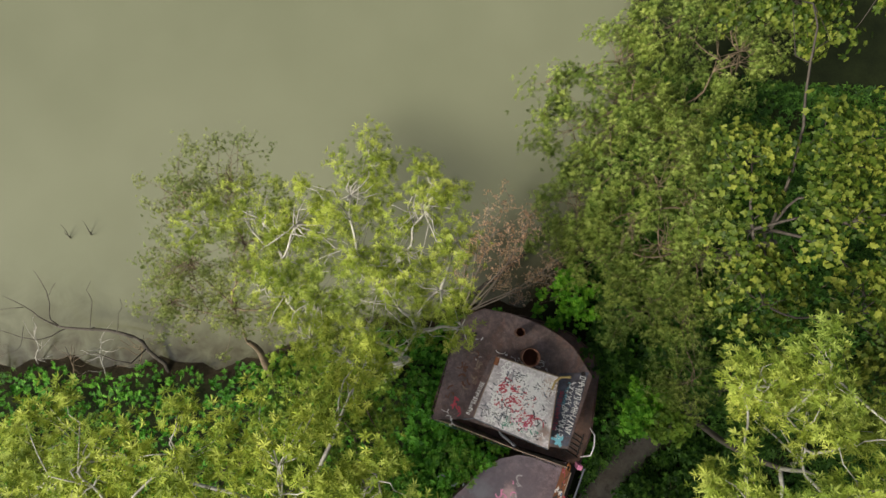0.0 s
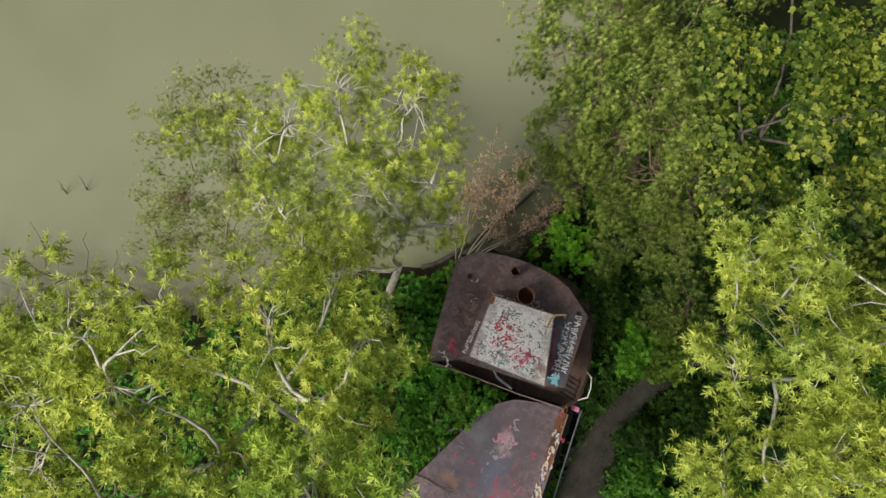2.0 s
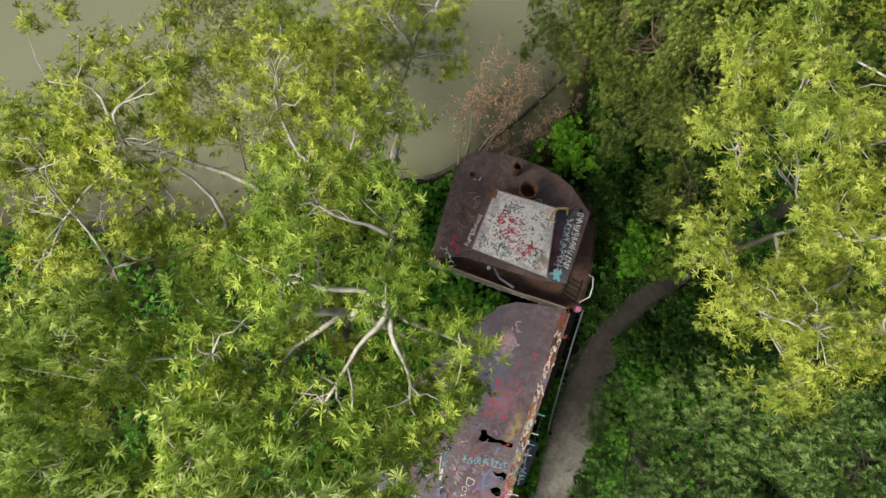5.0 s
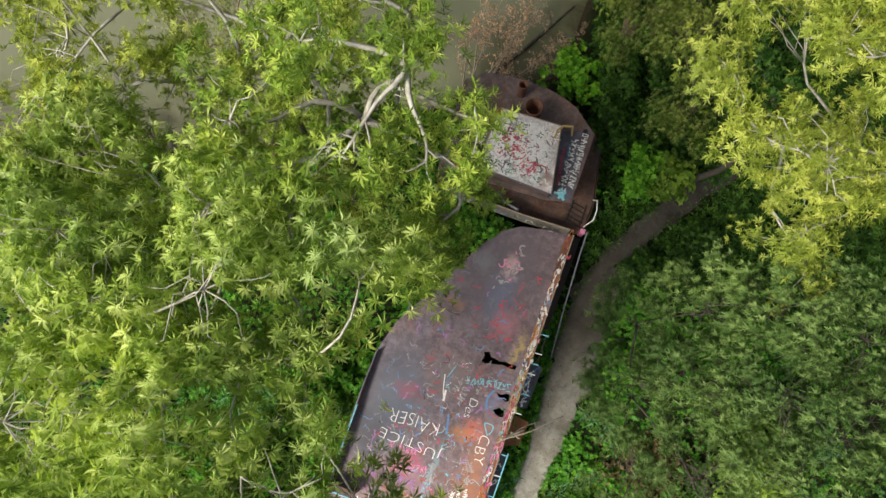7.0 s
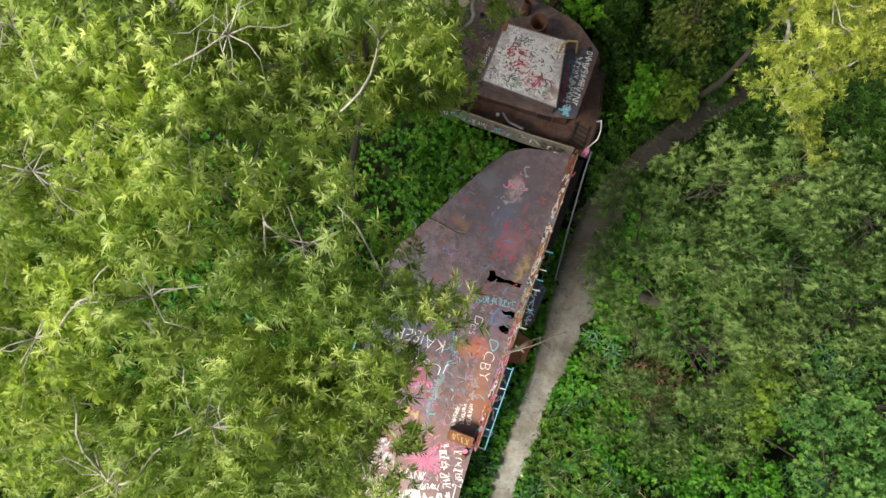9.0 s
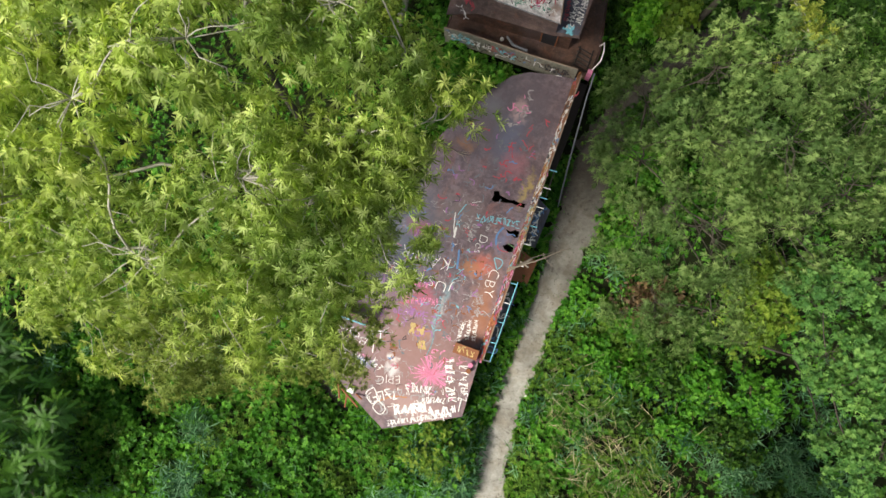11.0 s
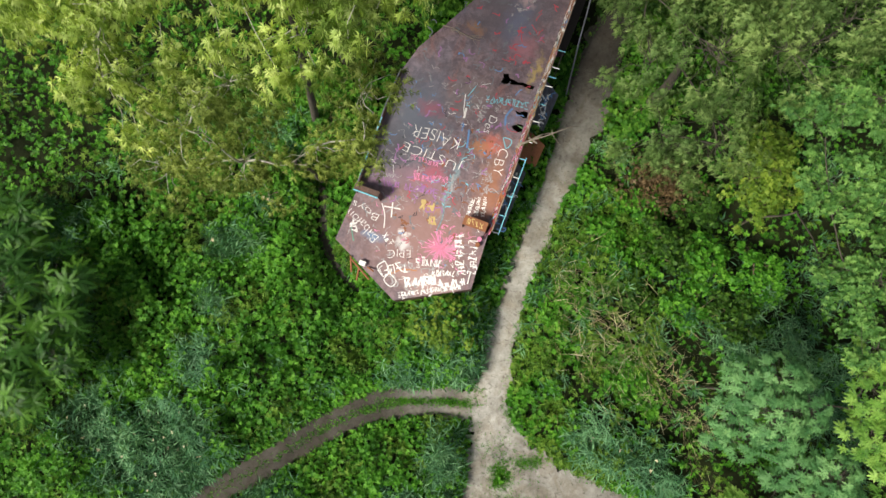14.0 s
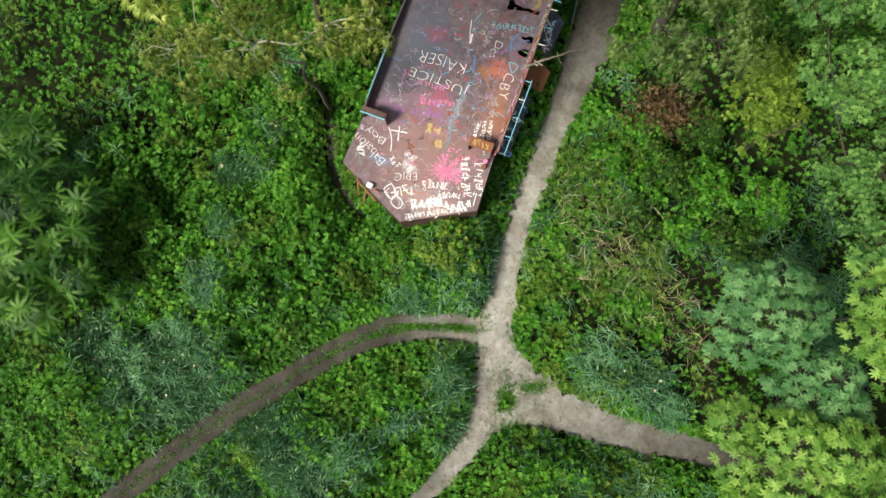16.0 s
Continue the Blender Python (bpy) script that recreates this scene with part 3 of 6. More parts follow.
# centre lines with half widths
PATHS = {}
PATHS["trail"] = [(-7.2, -20.6, .05), (-6.9, -22.4, .12), (-6.6, -24.6, .16), (-5.7, -26.3, .14), (-4.6, -27.4, .05)]
PATHS["west"] = [(2.6, -33.1, .7), (0.4, -32.95, .62), (-2.5, -33.3, .66), (-4.9, -34.3, .64), (-7.2, -35.8, .6), (-11.3, -38.6, .58), (-14.1, -41.0, .6), (-17.5, -44.0, .55), (-22, -48, .5)]
PATHS["main"] = [(19, -2.6, .35), (15, -5.2, .4), (12.3, -7.3, .45), (10.4, -9.0, .5), (9.0, -10.6, .62), (8.05, -13.0, .95), (7.45, -15.2, 1.1), (6.9, -17.4, .98), (5.8, -20.7, .66), (4.65, -24.3, .55), (3.6, -28.1, .55), (3.2, -31, .62), (2.95, -32.8, .85), (3.0, -34.4, 1.0)]
PATHS["east"] = [(2.8, -33.5, .9), (4.0, -35.3, 1.1), (5.8, -36.7, 1.05), (8.2, -37.45, .85), (10.3, -37.95, .72), (13.2, -38.4, .66), (16.0, -38.9, .55), (22, -39.6, .5)]
PATHS["south"] = [(2.9, -34.6, .85), (2.85, -36.5, .75), (2.2, -38.7, .6), (.8, -40.7, .48), (-.3, -42, .4), (-3, -45, .4)]
PATHS["cut"] = [(1.9, -39.3, .3), (2.9, -38.1, .42), (4.2, -37.5, .5), (5.8, -37.4, .45)]


def spline(pts, step=0.25):
    p = np.array(pts, float)
    t = np.arange(len(p))
    n = int(np.sum(np.linalg.norm(np.diff(p[:, :2], axis=0), axis=1)) / step) + 2
    tt = np.linspace(0, len(p) - 1, n)
    out = []
    for u in tt:
        i = min(int(u), len(p) - 2)
        f = u - i
        p0, p1, p2, p3 = p[max(i - 1, 0)], p[i], p[i + 1], p[min(i + 2, len(p) - 1)]
        out.append(0.5 * (2 * p1 + (p2 - p0) * f + (2 * p0 - 5 * p1 + 4 * p2 - p3) * f * f + (3 * p1 - p0 - 3 * p2 + p3) * f ** 3))
    return np.array(out)


LINES = {k: spline(v) for k, v in PATHS.items()}
ALL = np.concatenate(list(LINES.values()))


def path_gap(x, y):
    """How far points lie outside the edges of the nearest path."""
    x, y = np.asarray(x), np.asarray(y)
    best = np.full(x.shape, 1e3)
    for px, py, hw in ALL[::2]:
        best = np.minimum(best, np.hypot(x - px, y - py) - hw)
    return best


def dirt_paths():
    for n, (k, L) in enumerate(LINES.items()):
        d = np.gradient(L[:, :2], axis=0)
        d /= np.linalg.norm(d, axis=1)[:, None]
        nrm = np.stack([-d[:, 1], d[:, 0]], 1)
        verts, faces = [], []
        cols = np.linspace(-1, 1, 7)
        for i in range(len(L)):
            for c in cols:
                w = (L[i, 2] + (0.1 if k == "trail" else 0.22)) * c * (1 + (0.16 * math.sin(i * 0.47 + n + c) + 0.12 * math.sin(i * 1.13 + c * 5) + 0.08 * math.sin(i * 2.3 + c * 3) if abs(c) > 0.9 else 0))
                p = L[i, :2] + nrm[i] * w
                z = float(ground_height(p[0], p[1])) + 0.05 + 0.006 * n - 0.035 * c * c * c * c
                verts.append((p[0], p[1], z))
        m = len(cols)
        for i in range(len(L) - 1):
            for j in range(m - 1):
                a = i * m + j
                faces.append((a, a + 1, a + m + 1, a + m))
        me = bpy.data.meshes.new("dirt_path")
        me.from_pydata(verts, [], faces)
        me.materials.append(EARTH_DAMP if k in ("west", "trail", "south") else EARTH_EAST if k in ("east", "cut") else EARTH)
        me.polygons.foreach_set("use_smooth", [True] * len(me.polygons))
        tagged(new("dirt_path", me), "damp dark earth track through undergrowth" if k in ("west", "trail") else "trodden pale grey earth footpath through weeds", "path", "footpaths", "structure")


dirt_paths()

# ---- the wreck: local x to its starboard side, y towards the water, z off the deck ----
HEADING = 16.3
up_v = Vector((-0.0293, 0.0623, 1)).normalized()
fwd = Vector((math.sin(radians(HEADING)), math.cos(radians(HEADING)), 0))
rgt = fwd.cross(up_v).normalized()
fwd = up_v.cross(rgt).normalized()
SHIP = Matrix.Translation((-1.4, -23.5, 2.655)) @ Matrix((rgt, fwd, up_v)).transposed().to_4x4()

barge = empty("rusted_barge", SHIP, "derelict rust-brown steel barge with graffiti-covered deck, aground in weeds", "barge")
OUTLINE = [(0.2, -4.3), (3.66, -2.42), (3.5, 0.6), (3.46, 6), (3.44, 15.9), (1.0, 15.35), (0.2, 14.85), (-0.4, 14.1),
           (-1.5, 12.0), (-2.41, 10.2), (-3.3, 8.6), (-3.72, 7.0), (-3.75, 4.0), (-3.55, 0.4), (-3.66, -2.42)]
HOLES = [
    [(1.36, 8.72), (1.62, 8.80), (1.75, 8.60), (2.0, 8.58), (2.25, 8.52), (2.5, 8.62), (2.75, 8.58), (3.12, 8.62), (3.1, 8.40), (2.75, 8.38), (2.45, 8.42), (2.1, 8.32), (1.8, 8.28), (1.6, 8.18), (1.38, 8.24), (1.45, 8.5)],
    [(2.58, 7.06), (2.85, 7.02), (3.05, 7.18), (3.28, 7.16), (3.3, 6.84), (3.15, 6.78), (2.95, 6.86), (2.75, 6.9)],
    [(2.72, 6.2), (3.0, 6.42), (3.28, 6.44), (3.3, 6.04), (3.1, 5.98), (2.85, 6.06)],
]
part("deck", plate(OUTLINE, -0.03, 0.0, HOLES), DECK, barge, "rust-brown deck plate faded with spray paint")
part("hull", wall_strip(OUTLINE + [OUTLINE[0]], -3.0, -0.034, 0.06), HULL, barge, "dark rusted hull side")
part("bottom", plate([(x * 0.98, y * 0.99) for x, y in OUTLINE], -2.62, -2.56), DARK_STEEL, barge)
def bar(bm, a, b, r, sides=6):
    """A round bar between two points."""
    a, b = Vector(a), Vector(b)
    d = (b - a).normalized()
    u = d.cross(Vector((0.3, 0.2, 1))).normalized()
    w = d.cross(u)
    rings = [[bm.verts.new(p + (u * math.cos(2 * math.pi * k / sides) + w * math.sin(2 * math.pi * k / sides)) * r) for k in range(sides)] for p in (a, b)]
    for k in range(sides):
        bm.faces.new((rings[0][k], rings[0][(k + 1) % sides], rings[1][(k + 1) % sides], rings[1][k]))
    bm.faces.new(rings[0][::-1])
    bm.faces.new(rings[1])
    return bm


def pipe_bar(name, pts, r, mat, parent, label=""):
    bm = bmesh.new()
    for a, b in zip(pts, pts[1:]):
        bar(bm, a, b, r)
    return part(name, bm, mat, parent, label)


def scrawls(name, count, region, width, mat, parent, place, seed, size=(0.25, 0.6), label=""):
    """Sprayed strokes: flat wandering ribbons inside region (a test), laid on a face by place(u, v, h)."""
    r = random.Random(seed)
    bm = bmesh.new()
    made = tries = 0
    while made < count and tries < count * 20:
        tries += 1
        u, v = region(r)
        ang, turn, L = r.uniform(0, 6.28), r.uniform(-1, 1), r.uniform(*size)
        step, n = 0.035, max(5, int(L * 2.4 / 0.035))
        pts = []
        for i in range(n):
            pts.append((u, v))
            turn = max(-0.8, min(0.8, turn + r.uniform(-0.5, 0.5)))
            ang += turn * 0.35 + (r.choice((-2.3, 2.3)) if r.random() < 0.16 else 0.0)
            u, v = u + step * math.cos(ang), v + step * math.sin(ang)
        w = width * r.uniform(0.7, 1.3)
        rows = []
        for i, (x, y) in enumerate(pts):
            x0, y0 = pts[max(i - 1, 0)]
            x1, y1 = pts[min(i + 1, n - 1)]
            l = math.hypot(x1 - x0, y1 - y0) or 1
            nx, ny = -(y1 - y0) / l * w / 2, (x1 - x0) / l * w / 2
            h = 0.004 + 0.0007 * (made % 14) + 0.00012 * i
            rows.append((bm.verts.new(place(x + nx, y + ny, h)), bm.verts.new(place(x - nx, y - ny, h))))
        for p, q in zip(rows, rows[1:]):
            bm.faces.new((p[0], p[1], q[1], q[0]))
        made += 1
    ob = part(name, bm, mat, parent, label)
    return tagged(ob, kind="stuff")


def lettering(text, start, end, height, mat, parent, z=0.016):
    """Hand-sprayed letters from start to end on the plate."""
    cu = bpy.data.curves.new("lettering", "FONT")
    cu.body, cu.size, cu.extrude, cu.offset = text, 1.0, 0.0, -0.024
    tmp = new("lettering", cu)
    me = bpy.data.meshes.new_from_object(tmp.evaluated_get(bpy.context.evaluated_depsgraph_get()))
    bpy.data.objects.remove(tmp)
    co = np.empty(len(me.vertices) * 3)
    me.vertices.foreach_get("co", co)
    co = co.reshape(-1, 3)
    w, h = co[:, 0].max() - co[:, 0].min(), co[:, 1].max() - co[:, 1].min()
    u = (co[:, 0] - co[:, 0].min()) / w
    v = (co[:, 1] - co[:, 1].min()) / h - 0.5 + 0.10 * np.sin(u * 9)
    d = np.array(end, float) - np.array(start, float)
    n = unit(np.array([-d[1], d[0]])) * height
    co[:, :2] = np.array(start) + u[:, None] * d + v[:, None] * n
    co[:, 2] = z
    me.vertices.foreach_set("co", co.ravel())
    me.materials.append(mat)
    ob = new("lettering", me)
    ob.parent = parent
    return ob


GLYPH = ((0, 0, 0, 1), (1, 0, 1, 1), (0, 1, 1, 1), (0, .5, 1, .5), (0, 0, 1, 0), (0, 0, 1, 1), (0, 1, 1, 0), (.5, 0, .5, 1), (0, 1, .5, .4), (.5, .4, 1, 1))


def bar_rows(name, rows, mat, parent, seed, place=lambda u, v, h: (u, v, h), label="", thick=0.11):
    """Unreadable writing as groups of plain thin bars: rows of (x0, y0, x1, y1, height)."""
    r = random.Random(seed)
    bm = bmesh.new()
    lift = 0.019
    for x0, y0, x1, y1, hgt in rows:
        L = math.hypot(x1 - x0, y1 - y0)
        dx, dy = (x1 - x0) / L, (y1 - y0) / L
        s = 0.0
        while s < L - 0.2 * hgt:
            w, tall, low = hgt * r.uniform(0.36, 0.55), hgt * r.uniform(0.7, 1.05), hgt * r.uniform(-0.12, 0.12)
            for a, b, c, d in r.sample(GLYPH, r.choice((3, 3, 4))):
                p = (s + a * w, low + (b - 0.5) * tall)
                q = (s + c * w, low + (d - 0.5) * tall)
                l = math.hypot(q[0] - p[0], q[1] - p[1])
                t = hgt * thick * r.uniform(0.35, 0.6)
                nx, ny = -(q[1] - p[1]) / l * t, (q[0] - p[0]) / l * t
                lift += 0.00002
                vs = [bm.verts.new(place(x0 + dx * m - dy * n, y0 + dy * m + dx * n, lift)) for m, n in ((p[0] + nx, p[1] + ny), (q[0] + nx, q[1] + ny), (q[0] - nx, q[1] - ny), (p[0] - nx, p[1] - ny))]
                bm.faces.new(vs)
            s += w + hgt * r.uniform(0.12, 0.24)
    ob = part(name, bm, mat, parent, label)
    return tagged(ob, kind="stuff")


def stroke(points, width, mat, parent, z=0.017):
    """One sprayed line on the plate through a few points."""
    p = spline([(x, y, 0.0) for x, y in points], 0.05)
    d = np.gradient(p[:, :2], axis=0)
    n = unit(np.stack([-d[:, 1], d[:, 0]], 1)) * width / 2
    bm = bmesh.new()
    rows = [(bm.verts.new((a[0] + m[0], a[1] + m[1], z)), bm.verts.new((a[0] - m[0], a[1] - m[1], z))) for a, m in zip(p, n)]
    for a, b in zip(rows, rows[1:]):
        bm.faces.new((a[0], a[1], b[1], b[0]))
    return part("paint_line", bm, mat, parent)


def starburst(x, y, r0, r1, count, mat, parent, seed):
    """Sprayed rays that spread from one place."""
    r = random.Random(seed)
    bm = bmesh.new()
    hub = bm.verts.new((x, y, 0.013))
    for k in range(count):
        a = k * 2 * math.pi / count + r.uniform(-0.07, 0.07)
        e, t = r.uniform(r0, r1), r.uniform(0.025, 0.06)
        bm.faces.new((hub, bm.verts.new((x + e * math.cos(a - t), y + e * math.sin(a - t), 0.013)), bm.verts.new((x + e * math.cos(a + t), y + e * math.sin(a + t), 0.013))))
    return part("paint_burst", bm, mat, parent, "burst of pink spray paint")


def flat(u, v, h):
    return (u, v, h)


def on_deck(x0, x1, y0, y1):
    def pick(r):
        while True:
            x, y = r.uniform(x0, x1), r.uniform(y0, y1)
            if y > -2.2 or y > -4.0 + abs(x - 0.2) * 0.52:
                return x, y
    return pick


# bulwarks: starboard with its cap, port with its rail
E0 = [(3.44, 0.5), (3.44, 4), (3.40, 8), (3.38, 12), (3.36, 15.6)]
LEAN = 0.22
bm = wall_strip(E0, 0.004, [1.0, 0.95, 0.9, 0.95, 1.05], 0.05)
for v in bm.verts:
    v.co.x += LEAN * v.co.z
part("bulwark", bm, RUST, barge, "rusted side bulwark leaning outwards with streaks of paint")
pipe_bar("cap_rail", [(x + LEAN, y, z) for x, y, z in ((3.42, 0.5, 1.02), (3.42, 4, 0.97), (3.38, 8, 0.92), (3.36, 12, 0.97), (3.34, 15.6, 1.07))], 0.035, RUST_PALE, barge)
W0 = [(-3.66, 7.0), (-3.68, 5), (-3.62, 3), (-3.5, 0.4)]
part("bulwark", wall_strip(W0, 0.004, [0.4, 0.5, 0.55, 0.6], 0.05), HULL, barge, "rusted side bulwark with streaks of paint")
pipe_bar("cap_rail", [(-3.66, 7.0, 0.42), (-3.68, 5, 0.52), (-3.64, 3, 0.57), (-3.52, 0.4, 0.62)], 0.035, GREY_PAINT, barge)
pipe_bar("cap_rail", [(-3.55, 1.0, 0.66), (-3.6, 4.2, 0.6)], 0.03, CYAN_PAINT, barge)


def inner_face(u, v, h):
    return (3.385 - u * 0.004 - h + LEAN * v, u, v)


for k, (mt, n) in enumerate(((ORANGE_PAINT, 40), (PINK_PAINT, 26), (WHITE_PAINT, 60), (YELLOW_PAINT, 30), (RED_PAINT, 26), (CYAN_PAINT, 14), (BLUE_PAINT, 14), (BLACK_PAINT, 16))):
    lo, hi = (6.5, 11) if mt is YELLOW_PAINT else (0.6, 15.4)
    scrawls("paint_mark", n, lambda r, lo=lo, hi=hi: (r.uniform(lo, hi), r.uniform(0.12, 0.85)), 0.08, mt, barge, inner_face, 40 + k, (0.3, 0.9))

# wing lockers across the deck
for x0, x1, y0, y1, top, mt in ((2.15, 3.36, 0.36, 0.86, 1.0, RUST), (-3.5, -2.2, 0.16, 0.46, 1.05, HULL)):
    bm = bmesh.new()
    box(bm, x0, x1, y0, y1, top - 0.04, top, 0.01)
    lk = part("locker", bm, mt, barge, "rusty open-fronted steel locker")
    for nm, a in (("back_plate", (x0, x1, y1 - 0.03, y1, 0.004, top - 0.044)), ("end_plate", (x0, x0 + 0.03, y0, y1 - 0.034, 0.004, top - 0.044)), ("end_plate", (x1 - 0.03, x1, y0, y1 - 0.034, 0.004, top - 0.044))):
        bm = bmesh.new()
        box(bm, *a, 0.006)
        part(nm, bm, HULL, lk)
pipe_bar("edge_rail", [(-3.5, 0.12, 1.08), (-2.2, 0.12, 1.08)], 0.035, CYAN_PAINT, barge, "pale blue painted rail")
bar_rows("paint_bar", [(2.35, 0.6, 3.25, 0.62, 0.32)], YELLOW_PAINT, barge, 3, lambda u, v, h: (u, v, 1.0 + h * 0.3))

# rungs and outer rail along the starboard side
for k, (y, mt) in enumerate(((10.45, CYAN_PAINT), (9.5, WHITE_PAINT), (8.97, CYAN_PAINT), (8.46, WHITE_PAINT), (7.45, CYAN_PAINT), (6.5, WHITE_PAINT), (5.4, WHITE_PAINT), (4.45, CYAN_PAINT), (3.45, WHITE_PAINT), (2.47, CYAN_PAINT), (1.43, CYAN_PAINT), (0.52, GREY_PAINT))):
    pipe_bar("rung", [(3.62, y, 0.9), (4.0, y + 0.03, 0.88)], 0.028, mt, barge)
pipe_bar("outer_rail", [(4.0, 0.5, 0.86), (4.0, 2.5, 0.87), (4.0, 4.6, 0.88)], 0.028, CYAN_PAINT, barge, "pale blue painted rail")
pipe_bar("outer_rail", [(3.9, 8.9, 0.84), (3.9, 10.5, 0.88)], 0.022, DARK_STEEL, barge)
# hull side plates that lean outwards
for y0, y1, x1, z1, mt in ((6.6, 9.2, 4.45, -0.9, STRIP), (0.8, 4.6, 4.25, -0.9, STRIP), (4.7, 6.4, 4.7, -1.1, RUST)):
    bm = bmesh.new()
    vs = [(3.5, y0, -0.06), (3.5, y1, -0.06), (x1, y1 - 0.25, z1), (x1 - 0.1, y0 + 0.2, z1)]
    a = [bm.verts.new(v) for v in vs]
    b = [bm.verts.new((v[0] - 0.03, v[1], v[2] - 0.05)) for v in vs]
    bm.faces.new(a[::-1])
    bm.faces.new(b)
    for k in range(4):
        bm.faces.new((a[k], a[(k + 1) % 4], b[(k + 1) % 4], b[k]))
    bmesh.ops.recalc_face_normals(bm, faces=bm.faces[:])
    part("side_plate", bm, mt, barge, "bent hull plate")
    if mt is STRIP:
        sl = (z1 + 0.06) / (x1 - 3.5)
        pl = lambda u, v, h, sl=sl: (u, v, -0.045 + (u - 3.5) * sl + h)
        scrawls("paint_mark", 10, lambda r, y0=y0, y1=y1: (r.uniform(3.65, 4.05), r.uniform(y0 + 0.4, y1 - 0.5)), 0.05, WHITE_PAINT, barge, pl, int(y0 * 10))
        scrawls("paint_mark", 6, lambda r, y0=y0, y1=y1: (r.uniform(3.65, 4.05), r.uniform(y0 + 0.4, y1 - 0.5)), 0.06, BLUE_PAINT, barge, pl, int(y0 * 10) + 1)
# dark side deck and the rail that has come down
part("side_deck", plate([(3.47, 10.6), (3.47, 15.9), (4.1, 15.9), (4.08, 13.0), (4.0, 10.9)], -0.5, -0.45), DARK_STEEL, barge, "blackened narrow side deck")
pipe_bar("fallen_rail", [(4.16, 16.0, 0.88), (4.2, 14.8, 0.62), (4.5, 12.2, -0.8), (4.88, 9.5, -2.2)], 0.045, GREY_PAINT, barge, "grey rail that has come away from the hull")
# mooring gear at the end of the barge
for x, y in ((3.2, 0.05), (3.2, -0.25)):
    bm = bmesh.new()
    bmesh.ops.create_cone(bm, cap_ends=True, segments=12, radius1=0.10, radius2=0.09, depth=0.28, matrix=Matrix.Translation((x, y, 0.144)))
    bmesh.ops.create_cone(bm, cap_ends=True, segments=12, radius1=0.13, radius2=0.11, depth=0.05, matrix=Matrix.Translation((x, y, 0.305)))
    part("bollard", bm, PINK_PAINT if y > 0 else RUST, barge, "short mooring post")
bm = bmesh.new()
box(bm, -2.05, -1.72, -3.22, -2.98, 0.004, 0.26, 0.02)
part("fairlead", bm, WHITE_PAINT, barge, "rusty fairlead with white paint on top")
for a, b in (((-2.5, -3.1, 0.1), (-1.3, -3.75, 0.05)), ((-2.0, -3.35, 0.08), (-1.9, -4.0, -0.1)), ((-2.6, -2.95, 0.12), (-2.3, -3.7, -0.1)), ((-1.6, -3.2, 0.06), (-1.2, -3.3, 0.3))):
    pipe_bar("bent_bar", [a, b], 0.045, RUST, barge)
pipe_bar("edge_bar", [(3.34, -1.6, 0.05), (3.4, -2.25, 0.05)], 0.035, WHITE_PAINT, barge)

# writing on the deck
lettering("JUSTICE", (1.1, 3.32), (-2.15, 3.42), 0.62, WHITE_PAINT, barge)
lettering("KAISER", (0.52, 4.36), (-2.0, 4.32), 0.62, WHITE_PAINT, barge)
lettering("CBY", (2.74, 4.9), (2.86, 3.5), 0.5, WHITE_PAINT, barge)
lettering("Des", (1.68, 6.35), (1.62, 5.4), 0.4, WHITE_PAINT, barge)
lettering("Babalon", (-1.72, -1.75), (-3.55, -0.85), 0.46, WHITE_PAINT, barge)
lettering("Boys", (-2.02, -0.62), (-3.5, -0.3), 0.46, WHITE_PAINT, barge)
lettering("EPIC", (0.18, -1.8), (-0.92, -2.2), 0.4, WHITE_PAINT, barge)
# writing that nobody can read any more
bar_rows("paint_bar", [(2.12, -0.05, 2.9, -1.85, 0.46), (2.95, -0.1, 3.45, -1.7, 0.42), (1.8, -1.74, 0.5, -2.1, 0.4), (0.25, -2.5, -0.7, -3.1, 0.5), (-0.9, -1.7, -1.5, -1.3, 0.36), (-3.2, -1.2, -2.9, -1.75, 0.36)], WHITE_PAINT, barge, 11)
bar_rows("paint_bar", [(2.1, -2.45, 0.5, -3.3, 0.5), (3.2, -2.2, 2.2, -2.75, 0.42)], WHITE_PAINT, barge, 17, thick=0.2)
bar_rows("paint_bar", [(3.1, -2.52, 0.35, -3.95, 0.24), (2.6, -2.0, 1.6, -2.3, 0.26), (2.74, 2.2, 2.95, 1.2, 0.22), (2.45, 2.1, 2.6, 1.1, 0.22), (2.15, 1.9, 2.25, 0.95, 0.22)], WHITE_PAINT, barge, 12, thick=0.16)
bar_rows("paint_bar", [(2.6, 3.0, 2.3, 3.5, 0.16), (2.78, 3.05, 2.48, 3.5, 0.16), (2.85, 2.75, 2.6, 2.4, 0.36), (1.2, 6.7, 1.0, 5.9, 0.34), (0.75, 6.9, 0.6, 6.3, 0.3), (1.75, 7.0, 1.7, 6.6, 0.2), (-2.6, 1.5, -2.0, 1.6, 0.2)], FADED_PAINT, barge, 18, thick=0.16)
bar_rows("paint_bar", [(0.45, 7.65, 0.82, 7.72, 0.12), (-1.1, 1.95, 0.65, 2.4, 0.34), (-1.6, 2.9, -0.1, 3.0, 0.3)], PINK_PAINT, barge, 13)
bar_rows("paint_bar", [(1.0, 7.12, 3.05, 7.5, 0.36)], CYAN_PAINT, barge, 14)
bar_rows("paint_bar", [(0.42, 0.85, -0.25, 0.75, 0.55), (0.8, 0.2, 0.25, 0.05, 0.42)], YELLOW_PAINT, barge, 15, thick=0.2)
bar_rows("paint_bar", [(-1.3, 1.35, 0.4, 1.6, 0.36), (-2.4, 1.1, -1.6, 1.3, 0.3)], PURPLE_PAINT, barge, 16, thick=0.16)
